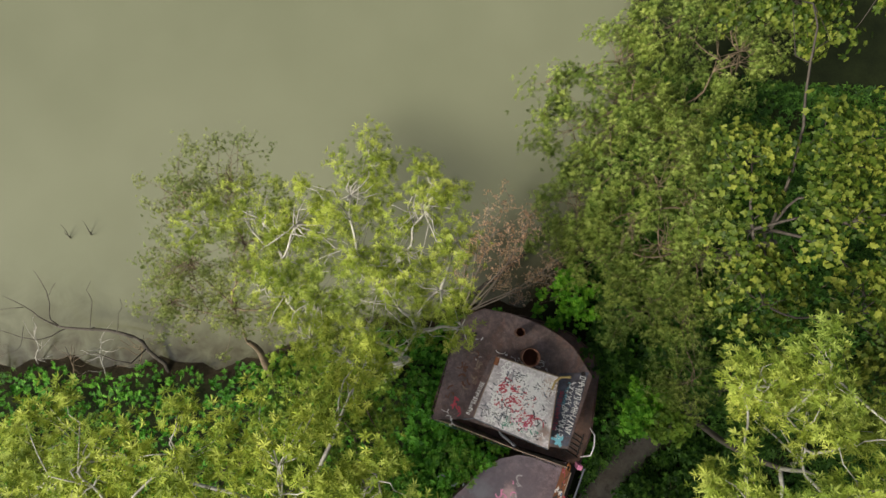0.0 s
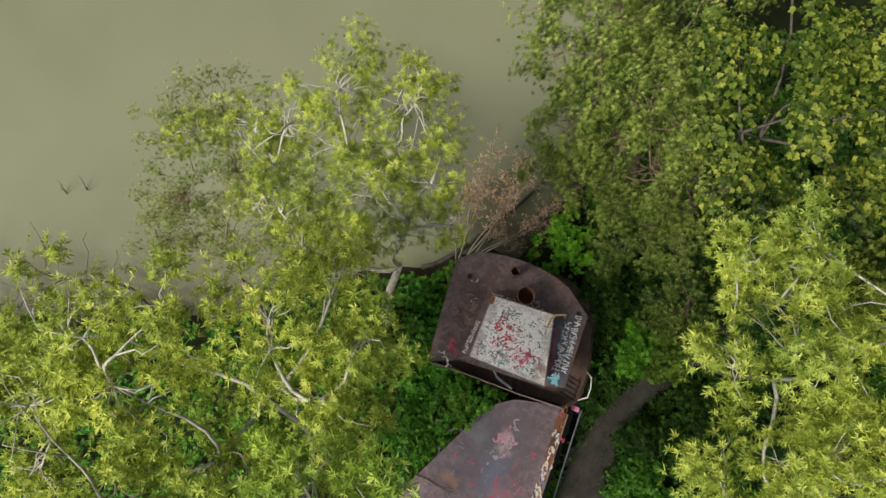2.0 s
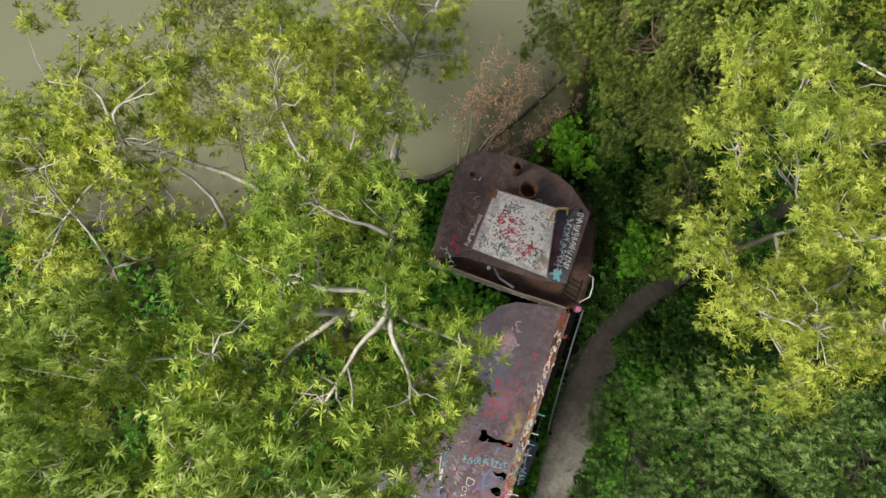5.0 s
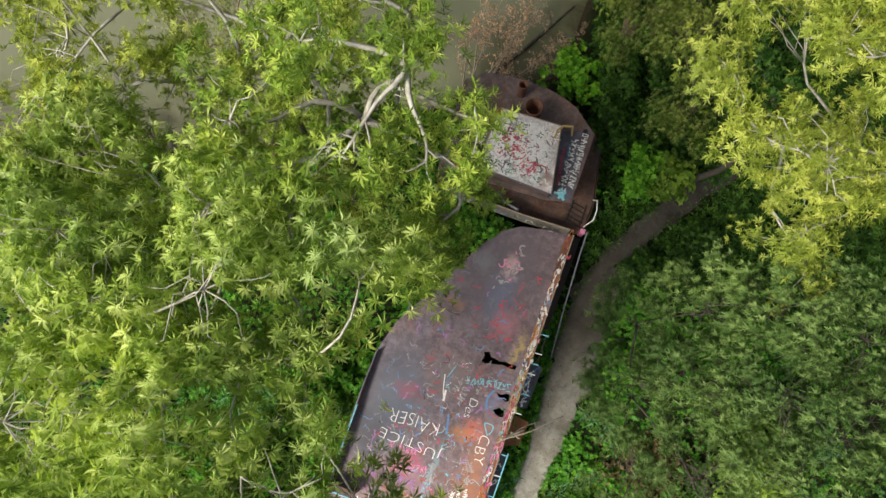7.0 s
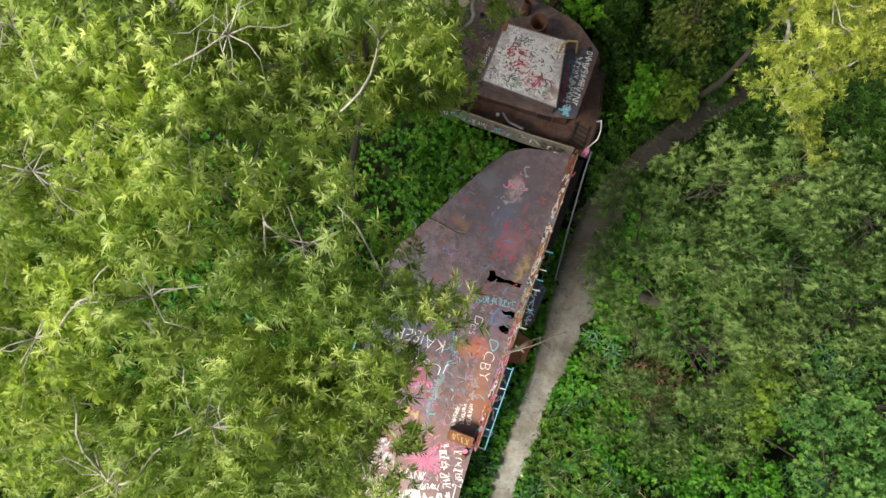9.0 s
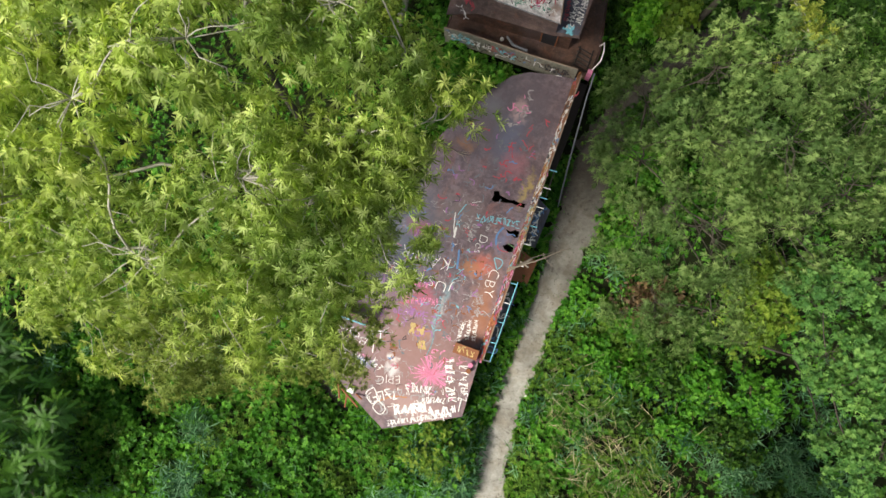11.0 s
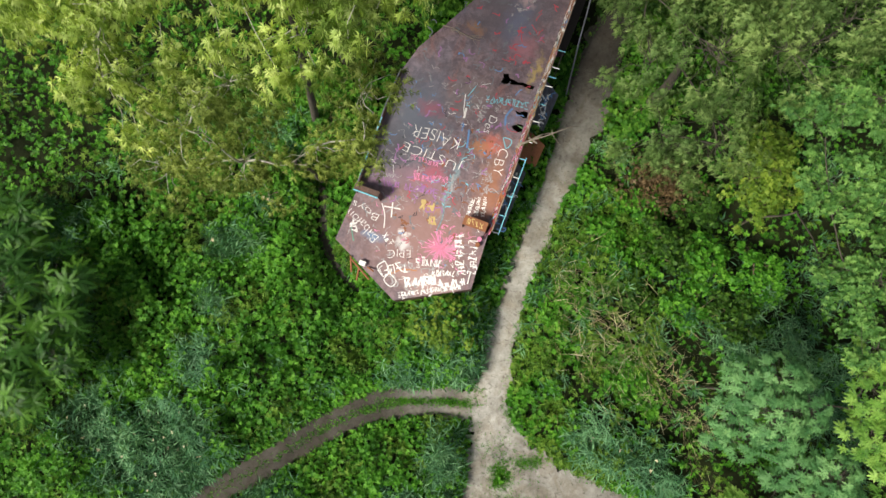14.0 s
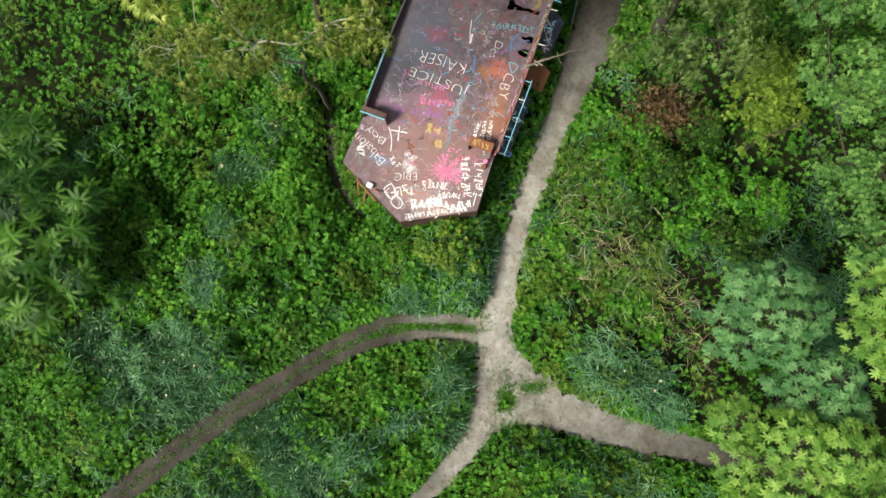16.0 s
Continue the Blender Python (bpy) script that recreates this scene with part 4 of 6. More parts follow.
starburst(1.49, -1.03, 0.35, 0.95, 34, PINK_PAINT, barge, 5)
for pts, w, mt in (([(-2.1, 0.1), (-1.75, -0.4), (-1.55, -1.05)], 0.05, WHITE_PAINT), ([(-1.95, 0.0), (-1.1, 0.15)], 0.06, WHITE_PAINT), ([(-1.6, 0.35), (-1.4, -0.4)], 0.06, WHITE_PAINT), ([(-1.75, -0.25), (-1.2, 0.4)], 0.05, FADED_PAINT),
                   ([(2.72, 5.15), (2.55, 5.45), (2.78, 5.5), (2.98, 5.45), (3.0, 5.2), (2.86, 4.98), (2.72, 5.15)], 0.05, CYAN_PAINT), ([(0.73, 5.25), (0.85, 4.8), (0.95, 4.3)], 0.10, BLUE_PAINT), ([(2.46, 7.1), (2.28, 6.6), (2.4, 6.1)], 0.10, BLUE_PAINT),
                   ([(0.28, 7.6), (0.05, 6.9)], 0.04, CYAN_PAINT), ([(-0.1, 7.0), (0.1, 6.2), (0.3, 5.8)], 0.05, WHITE_PAINT), ([(0.2, 6.3), (0.27, 5.75)], 0.11, WHITE_PAINT), ([(0.95, 3.1), (0.85, 1.6), (1.05, 0.5), (1.0, -0.3)], 0.07, HAZE_PAINT), ([(0.8, 2.7), (1.0, 1.9)], 0.12, FADED_PAINT),
                   ([(-0.5, -3.2), (0.1, -2.7), (0.8, -2.5)], 0.05, ORANGE_PAINT), ([(-0.9, -2.6), (-1.15, -3.0), (-0.7, -3.35), (-0.5, -3.0), (-0.9, -2.6)], 0.045, WHITE_PAINT), ([(-0.45, -3.1), (-0.6, -3.5), (-0.15, -3.7), (0.0, -3.35), (-0.45, -3.1)], 0.045, WHITE_PAINT),
                   ([(3.3, 2.6), (2.9, 2.75), (2.7, 2.5)], 0.045, FADED_PAINT), ([(-3.15, -1.55), (-2.75, -2.2)], 0.05, GREEN_PAINT)):
    stroke(pts, w, mt, barge)
WHITE_MARKS = (
        (WHITE_PAINT, 16, on_deck(-1.2, 3.1, -3.8, -2.0), 0.028, 0.5), (FADED_PAINT, 30, on_deck(-1.2, 3.1, -3.8, -2.0), 0.05, 0.5), (WHITE_PAINT, 12, on_deck(-3.2, 3.2, -2.2, 2.5), 0.02, 0.3), (FADED_PAINT, 70, on_deck(-3.2, 3.2, -2.2, 2.5), 0.024, 0.3), (FADED_PAINT, 70, on_deck(-2.6, 3.0, 2.5, 8.0), 0.022, 0.3), (WHITE_PAINT, 8, on_deck(-1.0, 1.6, 5.4, 8.0), 0.022, 0.3),
        (PINK_PAINT, 20, on_deck(0.4, 2.6, -2.2, 0.2), 0.035, 0.4), (PURPLE_PAINT, 24, on_deck(-2.4, 1.0, 0.4, 3.0), 0.05, 0.4), (RED_PAINT, 20, on_deck(-2.8, 2.8, -1.5, 6.5), 0.035, 0.4))
COLOUR_MARKS = (
        (CYAN_PAINT, 12, on_deck(0.2, 1.6, -0.4, 6.5), 0.035, 0.5), (BLUE_PAINT, 18, on_deck(-2.6, 2.8, -2, 11), 0.045, 0.5), (RUST, 40, on_deck(-1.4, 2.6, -1, 5.5), 0.05, 0.4),
        (BLACK_PAINT, 20, on_deck(-2.8, 3.0, -3, 9), 0.03, 0.4), (PINK_PAINT, 8, on_deck(0.7, 1.7, 12.2, 14.2), 0.05, 0.3), (FADED_PAINT, 12, on_deck(0.7, 1.6, 11.8, 14.2), 0.06, 0.3), (RED_PAINT, 12, on_deck(1.0, 2.9, 9.2, 12), 0.04, 0.4),
        (GREY_PAINT, 90, on_deck(-3.0, 3.0, -1, 13), 0.05, 0.4), (FADED_PAINT, 60, on_deck(-3.0, 3.0, -3, 7.5), 0.022, 0.45), (PINK_PAINT, 26, on_deck(-2.4, 2.6, -2.5, 4.5), 0.025, 0.35), (PURPLE_PAINT, 22, on_deck(-2.6, 2.8, 3.0, 12), 0.06, 0.4), (RED_PAINT, 22, on_deck(-1.0, 3.0, 6.0, 13), 0.045, 0.4), (BLUE_PAINT, 14, on_deck(-3.0, 0.5, 3.0, 7.5), 0.03, 0.4), (WHITE_PAINT, 6, on_deck(0.4, 2.8, -3.6, -2.5), 0.03, 0.4))
for k, (mt, n, reg, w, s) in enumerate(WHITE_MARKS + COLOUR_MARKS):
    scrawls("paint_mark", n, reg, w, mt, barge, flat, 70 + k, (0.12, s))


def house():
    ob = empty("deckhouse", SHIP, "rusted steel deckhouse with graffiti-covered roof and open funnel", "deckhouse")
    up_out = [(-3.75, 15.75), (-3.95, 18), (-4.06, 19.9), (-4.05, 20.9), (-3.2, 21.6), (-1.9, 21.82), (-1.2, 21.86), (-0.1, 21.8), (0.8, 21.62), (1.5, 21.36), (2.45, 20.6), (2.78, 20.35), (2.78, 16.75), (1.5, 16.45), (-2.3, 16.3)]
    part("upper_deck", plate(up_out, 2.33, 2.4), HOUSE, ob, "brown rusted upper deck plate")
    rim = up_out[2:13]
    part("deck_edge", wall_strip(rim, 2.2, 2.325, 0.04), HULL, ob)
    low = [(-3.6, 17.0), (-3.75, 20.6), (-1.6, 21.5), (0.6, 21.4), (2.3, 20.4), (2.45, 17.2)]
    part("house_wall", wall_strip(low + [low[0]], 0.084, 2.33, 0.05), HULL, ob)
    part("lower_deck", plate([(-3.85, 15.85), (-4.1, 20.9), (-1.2, 22.05), (0.6, 22.15), (1.6, 22.05), (2.9, 21.5), (3.5, 20.5), (4.05, 17.8), (4.0, 15.95), (1.0, 15.78)], 0.02, 0.08), HULL, ob)
    hull = [(-3.9, 15.85), (-4.15, 20.9), (-1.2, 22.1), (0.6, 22.2), (1.65, 22.1), (2.95, 21.55), (3.55, 20.55), (4.1, 17.8), (4.05, 15.95)]
    part("hull", wall_strip(hull, -2.8, 0.016, 0.05), HULL, ob)
    bw = [(-3.85, 15.62), (-2.57, 15.72), (1.04, 15.68), (1.5, 15.7), (3.3, 15.76)]
    part("bulwark", wall_strip(bw, -0.4, 1.15, 0.05), PALE_PAINT, ob, "pale grey-green bulwark with sprayed letters")
    pipe_bar("cap_rail", [(x, y + 0.03, 1.17) for x, y in bw], 0.03, RUST_PALE, ob)
    south = lambda u, v, h: (u, 15.61 - h, v)
    bar_rows("paint_bar", [(1.6, 0.8, 3.1, 0.8, 0.4), (1.7, 0.4, 2.9, 0.4, 0.35)], BLACK_PAINT, ob, 21, south)
    bar_rows("paint_bar", [(-3.6, 0.75, -2.6, 0.75, 0.5), (-2.4, 0.7, -1.3, 0.7, 0.5)], WHITE_PAINT, ob, 22, south)
    bar_rows("paint_bar", [(-1.2, 0.7, 0.1, 0.7, 0.5)], RED_PAINT, ob, 23, south)
    scrawls("paint_mark", 12, lambda r: (r.uniform(-3.6, 0.2), r.uniform(0.4, 1.0)), 0.06, CYAN_PAINT, ob, lambda u, v, h: (u, 15.56 - h, v), 24)
    for k, (mt, n) in enumerate(((BLACK_PAINT, 26), (WHITE_PAINT, 14), (BLUE_PAINT, 9), (RUST_DARK, 20))):
        scrawls("paint_mark", n, lambda r: (r.uniform(-3.6, 3.1), r.uniform(0.2, 1.0)), 0.05, mt, ob, lambda u, v, h: (u, 15.6 - h, v), 26 + k, (0.1, 0.4))
    wall_s = lambda u, v, h: (u, 17.0 + (u + 3.6) * 0.0328 - 0.03 - h, v)
    bar_rows("paint_bar", [(-2.6, 1.5, -1.4, 1.5, 0.45), (-0.6, 1.4, 0.6, 1.4, 0.4)], GREY_PAINT, ob, 25, wall_s)
    # doorway and window in the shaded end wall; black panels paint their unlit inside
    for x0, x1, z0, z1 in ((1.0, 1.75, 0.1, 1.9), (-3.2, -2.7, 1.1, 1.7)):
        bm = bmesh.new()
        y = 17.0 + (x0 + 3.6) * 0.0328 - 0.07
        for a in ((x0 - 0.07, x0, y - 0.02, y + 0.03, z0, z1), (x1, x1 + 0.07, y - 0.02, y + 0.03, z0, z1), (x0 - 0.07, x1 + 0.07, y - 0.02, y + 0.03, z1 + 0.003, z1 + 0.07)):
            box(bm, *a)
        part("opening_frame", bm, RUST, ob)
        bm = bmesh.new()
        box(bm, x0 + 0.003, x1 - 0.003, y, y + 0.03, z0, z1 - 0.003)
        part("opening_panel", bm, BLACK_PAINT, ob)
    # raised casing with its roof
    top = [(-1.9, 19.5), (1.02, 19.6), (1.62, 16.6), (-1.95, 16.72)]
    part("roof_casing", plate(top, 2.404, 3.5), HOUSE, ob)
    roof = [(-1.87, 19.67), (1.1, 19.78), (1.72, 16.5), (-1.97, 16.62)]
    part("roof_ledge", plate([(-2.14, 19.52), (-1.88, 19.66), (-1.98, 16.62), (-2.42, 16.38)], 3.45, 3.53), HOUSE, ob)
    part("roof", plate(roof, 3.504, 3.55), ROOF, ob, "pale roof plate thick with white and red graffiti")
    pipe_bar("roof_lip", [(-1.87, 19.66, 3.58), (1.1, 19.77, 3.58)], 0.03, RUST_PALE, ob)
    pipe_bar("roof_lip", [(1.1, 19.75, 3.57), (1.7, 16.52, 3.57)], 0.03, RUST_PALE, ob)
    pipe_bar("roof_lip", [(-1.9, 19.6, 3.56), (-2.0, 16.66, 3.56)], 0.022, RUST_PALE, ob)
    pipe_bar("roof_lip", [(-2.4, 16.4, 3.56), (-1.97, 16.62, 3.56), (1.7, 16.5, 3.56)], 0.022, GREY_PAINT, ob)
    pipe_bar("bracket", [(1.0, 19.5, 3.6), (1.18, 19.78, 3.6), (1.6, 19.95, 3.5), (1.75, 19.9, 2.5)], 0.055, YELLOW_PAINT, ob, "bent yellow bracket")
    pipe_bar("bracket", [(0.98, 19.1, 3.6), (1.0, 19.5, 3.6)], 0.05, YELLOW_PAINT, ob)
    bm = bmesh.new()
    box(bm, -1.95, -1.75, 19.25, 19.62, 3.554, 3.62, 0.02)
    part("hatch_lug", bm, RUST, ob)
    strip = [(1.25, 19.95), (2.56, 20.5), (2.72, 16.85), (1.5, 16.62)]
    part("side_strip", plate(strip, 2.404, 2.43), STRIP, ob, "blue-black plate with rows of white writing")
    bar_rows("paint_bar", [(2.38, 20.2, 2.5, 17.3, 0.34), (2.02, 19.8, 2.17, 17.0, 0.34)], WHITE_PAINT, ob, 31, lambda u, v, h: (u, v, 2.426 + h * 0.4))
    bar_rows("paint_bar", [(1.85, 19.7, 1.9, 18.6, 0.14)], CYAN_PAINT, ob, 32, lambda u, v, h: (u, v, 2.426 + h * 0.4))
    scrawls("paint_mark", 7, lambda r: (r.uniform(2.05, 2.4), r.uniform(16.9, 17.2)), 0.09, CYAN_PAINT, ob, lambda u, v, h: (u, v, 2.43 + h), 33, (0.1, 0.3))
    bar_rows("paint_bar", [(1.62, 19.2, 1.86, 17.4, 0.2)], RED_PAINT, ob, 34, lambda u, v, h: (u, v, 2.426 + h * 0.6))
    bar_rows("paint_bar", [(-2.13, 18.3, -2.28, 16.7, 0.2)], WHITE_PAINT, ob, 35, lambda u, v, h: (u, v, 3.536))
    up = lambda u, v, h: (u, v, 3.55 + h)

    def on_roof(x0, x1, y0, y1):
        def pick(r):
            return r.uniform(x0, x1), r.uniform(y0, y1)
        return pick
    for k, (mt, n, reg, w) in enumerate((
            (GREY_PAINT, 60, on_roof(-1.7, 0.9, 16.9, 19.3), 0.05), (BLACK_PAINT, 60, on_roof(-1.7, 1.3, 16.8, 19.4), 0.035), (WHITE_PAINT, 430, on_roof(-1.5, 1.0, 16.8, 19.4), 0.04),
            (RED_PAINT, 60, on_roof(-1.4, -0.3, 17.6, 18.8), 0.055), (RED_PAINT, 20, on_roof(-0.2, 0.5, 17.9, 18.5), 0.04), (RED_PAINT, 40, on_roof(-0.3, 0.9, 17.0, 17.7), 0.05), (PINK_PAINT, 14, on_roof(-0.4, 0.9, 17.0, 17.6), 0.035), (WHITE_PAINT, 150, on_roof(-0.7, 0.8, 18.0, 19.4), 0.034),
            (GREEN_PAINT, 20, on_roof(-0.8, 1.2, 16.8, 17.1), 0.04), (WHITE_PAINT, 50, on_roof(-1.6, 1.2, 16.8, 17.1), 0.022))):
        scrawls("paint_mark", n, reg, w, mt, ob, up, 90 + k, (0.08, 0.24))
    d2 = lambda u, v, h: (u, v, 2.4 + h)
    for k, (mt, n, reg, w) in enumerate(((WHITE_PAINT, 3, on_roof(-3.4, -2.7, 18.4, 20.4), 0.02), (RED_PAINT, 6, on_roof(-3.3, -2.7, 16.6, 17.4), 0.06), (RUST_DARK, 12, on_roof(-3.4, -2.8, 16.5, 20), 0.06),
                                             (WHITE_PAINT, 9, on_roof(-1.6, 0.8, 19.85, 20.0), 0.022), (RUST_PALE, 9, on_roof(-2.7, -2.4, 17.5, 19.8), 0.05), (WHITE_PAINT, 3, on_roof(-3.3, -2.9, 16.0, 16.4), 0.03))):
        scrawls("paint_mark", n, reg, w, mt, ob, d2, 110 + k, (0.12, 0.35))
    for nm, x, y, r, z0, z1 in (("funnel", -0.41, 20.17, 0.42, 2.404, 3.72), ("vent_pipe", -1.25, 21.1, 0.21, 2.404, 3.6), ("pipe_socket", -3.23, 20.27, 0.11, 2.404, 2.5), ("pipe_socket", 2.32, 20.32, 0.10, 2.434, 2.5)):
        bm = bmesh.new()
        ring = []
        for rr, z in ((r, z0), (r, z1 - 0.08), (r * 1.03, z1 - 0.06), (r * 1.03, z1), (r * 0.94, z1), (r * 0.93, z0 + 0.02)):
            ring.append([bm.verts.new((x + rr * math.cos(k * math.pi / 12), y + rr * math.sin(k * math.pi / 12), z)) for k in range(24)])
        for a, b in zip(ring, ring[1:]):
            for k in range(24):
                bm.faces.new((a[k], a[(k + 1) % 24], b[(k + 1) % 24], b[k]))
        bm.faces.new(ring[-1])
        part(nm, bm, RUST_DARK if r > 0.15 else DARK_STEEL, ob, "open rust-brown steel pipe" if r > 0.15 else "", True)
    # fittings on the lower deck
    pipe_bar("hand_rail", [(4.0, 17.9, 0.09), (4.12, 17.7, 0.9), (4.24, 17.2, 0.98), (4.24, 16.7, 0.9), (3.98, 16.4, 0.09)], 0.035, WHITE_PAINT, ob, "bent white hand rail")
    for k in range(5):
        pipe_bar("grating_bar", [(2.95, 16.5 + 0.24 * k, 0.12), (3.85, 16.3 + 0.24 * k, 0.12)], 0.035, DARK_STEEL, ob)
    for x in (3.05, 3.75):
        pipe_bar("grating_bar", [(x, 16.4, 0.19), (x, 17.5, 0.19)], 0.035, DARK_STEEL, ob)
    bm = bmesh.new()
    box(bm, 3.8, 4.05, 15.85, 16.1, 0.084, 0.98, 0.03)
    part("corner_post", bm, PINK_PAINT, ob, "corner post with faded pink paint")
    pipe_bar("loose_pipe", [(-0.7, 16.55, 0.55), (-0.25, 16.1, 0.8), (0.55, 15.85, 1.2)], 0.07, GREY_PAINT, ob, "grey pipe leaning on the bulwark")
    bm = bmesh.new()
    bmesh.ops.create_icosphere(bm, subdivisions=2, radius=0.11, matrix=Matrix.Translation((-0.95, 16.5, 0.19)))
    part("float_ball", bm, WHITE_PAINT, ob, "", True)
    return ob


deckhouse = house()


def dead_wood(name, paths, mat, label, base, category="branch", leaves=None):
    ob = empty(name, Matrix.Translation(base), label, category)
    o = np.array(base, float)
    for k, (p, r) in enumerate(paths):
        m = new("branch" if k == 0 else "twig", tubes("branch" if k == 0 else "twig", [(np.array(p) - o, r)], mat, 6))
        m.parent = ob
    return ob


def sp(*pts):
    return Vector(SHIP @ Vector(pts))


# driftwood caught on the starboard rail, and twigs on the deck
pts = [limb(sp(3.3, 4.9, 1.02), sp(5.9, 7.1, 0.7), 0.05, 0.015, 8, 0.10, 0.02), limb(sp(3.35, 5.1, 1.03), sp(5.2, 6.7, 0.4), 0.045, 0.012, 7, 0.02, 0.02),
       limb(sp(4.7, 6.4, 0.9), sp(5.4, 6.0, 0.3), 0.02, 0.008, 5, 0.05, 0.03), limb(sp(3.7, 5.3, 1.0), sp(4.3, 5.9, 1.0), 0.06, 0.05, 4, 0, 0.01), limb(sp(3.75, 5.6, 0.95), sp(4.25, 5.45, 1.0), 0.05, 0.05, 4, 0, 0.01)]
dead_wood("fallen_branch", pts, BARE_WOOD, "bare curved branch caught on the barge's side rail", sp(3.4, 5.0, 0.97))
pts = [limb(sp(-2.5, 10.1, 0.03), sp(-0.4, 9.95, 0.05), 0.03, 0.008, 8, 0.02, 0.02)]
for k in range(9):
    q = rng.uniform(-2.2, -0.7)
    pts.append(limb(sp(q, 10.05, 0.05), sp(q + rng.uniform(0.2, 0.8), 10.05 + rng.uniform(-0.6, 0.6), 0.04), 0.014, 0.005, 5, 0.05, 0.06))
dead_wood("fallen_branch", pts, BARE_WOOD, "bare twiggy branch lying on the barge deck", sp(-2.5, 10.1, 0.0))
# fallen trunk in the water and the leaning dead tree by the bank
dead_wood("fallen_log", [limb((-1.4, -2.45, -0.62), (1.2, -1.0, -0.45), 0.15, 0.13, 6, 0, 0.02), limb((1.2, -1.0, -0.45), (6.5, 4.1, -0.55), 0.13, 0.05, 9, 0.0, 0.012), limb((4.6, 2.3, -0.5), (5.6, 1.9, 0.2), 0.03, 0.01, 5, 0, 0.05), limb((5.2, 2.9, -0.5), (4.9, 4.0, 0.3), 0.03, 0.01, 5, 0, 0.05)], BARK_DARK,
          "dark waterlogged trunk lying in the river shallows", (-1.4, -2.45, -0.75), "log")
tips = [((-20.8, -4.3, 1.1), (-23.6, -2.9, 1.6), .07), ((-20.8, -4.25, 1.1), (-22.0, -1.4, 1.9), .06), ((-20.3, -4.3, 1.05), (-24.2, -4.6, 1.3), .06), ((-18.9, -4.2, 1.0), (-19.1, -1.8, 1.6), .035),
        ((-22.6, -4.45, 1.2), (-23.2, -5.9, 1.0), .03), ((-17.8, -4.4, 0.9), (-17.6, -2.6, 1.3), .03), ((-16.2, -5.2, 0.7), (-20.6, -5.4, 0.6), .06), ((-22.6, -3.4, 1.4), (-24.8, -3.8, 1.2), .03), ((-21.4, -2.8, 1.5), (-20.9, -2.0, 1.7), .02)]
dead_wood("dead_tree", [limb((-15.3, -6.6, -0.5), (-16.9, -4.6, 0.8), 0.12, 0.095, 6, 0, 0.03), limb((-16.9, -4.6, 0.8), (-20.8, -4.3, 1.1), 0.095, 0.06, 8, 0.06, 0.03)] + [limb(a, b, r * 0.65, 0.01, 7, 0.05, 0.07) for a, b, r in tips],
          BARK_DARK, "bare dark dead tree leaning out over water", (-15.3, -6.6, -0.6), "tree")
for x, y in ((-21.8, 0.4), (-20.6, 0.7)):
    dead_wood("water_snag", [limb((x, y, -1.0), (x + 0.1, y + 0.5, 0.1), 0.035, 0.01, 5, 0, 0.04), limb((x, y + 0.1, -0.8), (x - 0.2, y + 0.8, 0.0), 0.03, 0.008, 5, 0, 0.04)], BARK_DARK, "thin dead twig standing out of the water", (x, y, -1.0))


for k in range(5):
    x, y = -24.5 + 1.9 * k, -6.0 + 0.5 * math.sin(k * 2.1)
    pts = [limb((x, y - 1.0, -0.5), (x + rng.uniform(-0.8, 0.8), y + 1.1, 0.3), 0.035, 0.01, 7, 0.05, 0.04)]
    for m in range(9):
        s = pts[0][0][int(rng.integers(1, 6))]
        pts.append(limb(s, s + np.array([rng.uniform(-1.4, 1.4), rng.uniform(-0.5, 1.2), rng.uniform(-0.05, 0.5)]), 0.016, 0.005, 6, 0.04, 0.06))
    dead_wood("dead_branch", pts, BARK_PALE if k % 2 else BARK_BROWN, "bare twiggy dead branch on the muddy river bank", (x, y - 1.0, -0.55))


def withered_bush():
    base = (0.9, -1.9, -0.5)
    o = np.array(base)
    ob = empty("withered_bush", Matrix.Translation(base), "withered bush with reddish-brown leaves leaning over the river", "bush")
    paths, C = [], []
    ends = ((-0.2, 3.4, 2.0), (0.7, 5.2, 2.4), (1.8, 6.2, 2.2), (3.2, 5.6, 2.0), (3.3, 4.4, 1.8), (4.9, 3.4, 1.2), (4.7, 2.4, 1.0), (2.2, 3.2, 1.6))
    for k, tip in enumerate(ends):
        st = limb((0.12 * k - 0.4, 0, 0), tip, 0.055, 0.012, 12, 0.08, 0.025)
        paths.append(st)
        for m in range(11):
            i = int(rng.integers(4, 12))
            s0 = st[0][i]
            L = rng.uniform(0.5, 1.5)
            a = math.atan2(tip[0], tip[1]) + rng.normal(0, 0.75)
            e0 = s0 + np.array([math.sin(a) * L, math.cos(a) * L, rng.uniform(-0.1, 0.6)])
            p, r = limb(s0, e0, 0.018, 0.006, 7, 0.06, 0.06)
            paths.append((p, r))
            for j in range(7):
                s = p[int(rng.integers(1, 7))]
                e = s + rng.normal(size=3) * np.array([0.30, 0.30, 0.2])
                paths.append(limb(s, e, 0.008, 0.004, 4, 0.03, 0.05))
                C.append(s + (e - s) * rng.uniform(0.3, 1.0, (5, 1)) + rng.normal(size=(5, 3)) * 0.06)
    br = new("branch", tubes("branch", paths, BARE_WOOD, 4))
    br.parent = ob
    C = np.concatenate(C)
    lf = new("foliage", star_mesh("foliage", C, unit(rng.normal(size=C.shape) + np.array([0, 0, 0.6])), 2, 0.095, 0.06, LEAF_RED, (-0.3, 0.9), 0.3))
    lf.parent = ob


withered_bush()

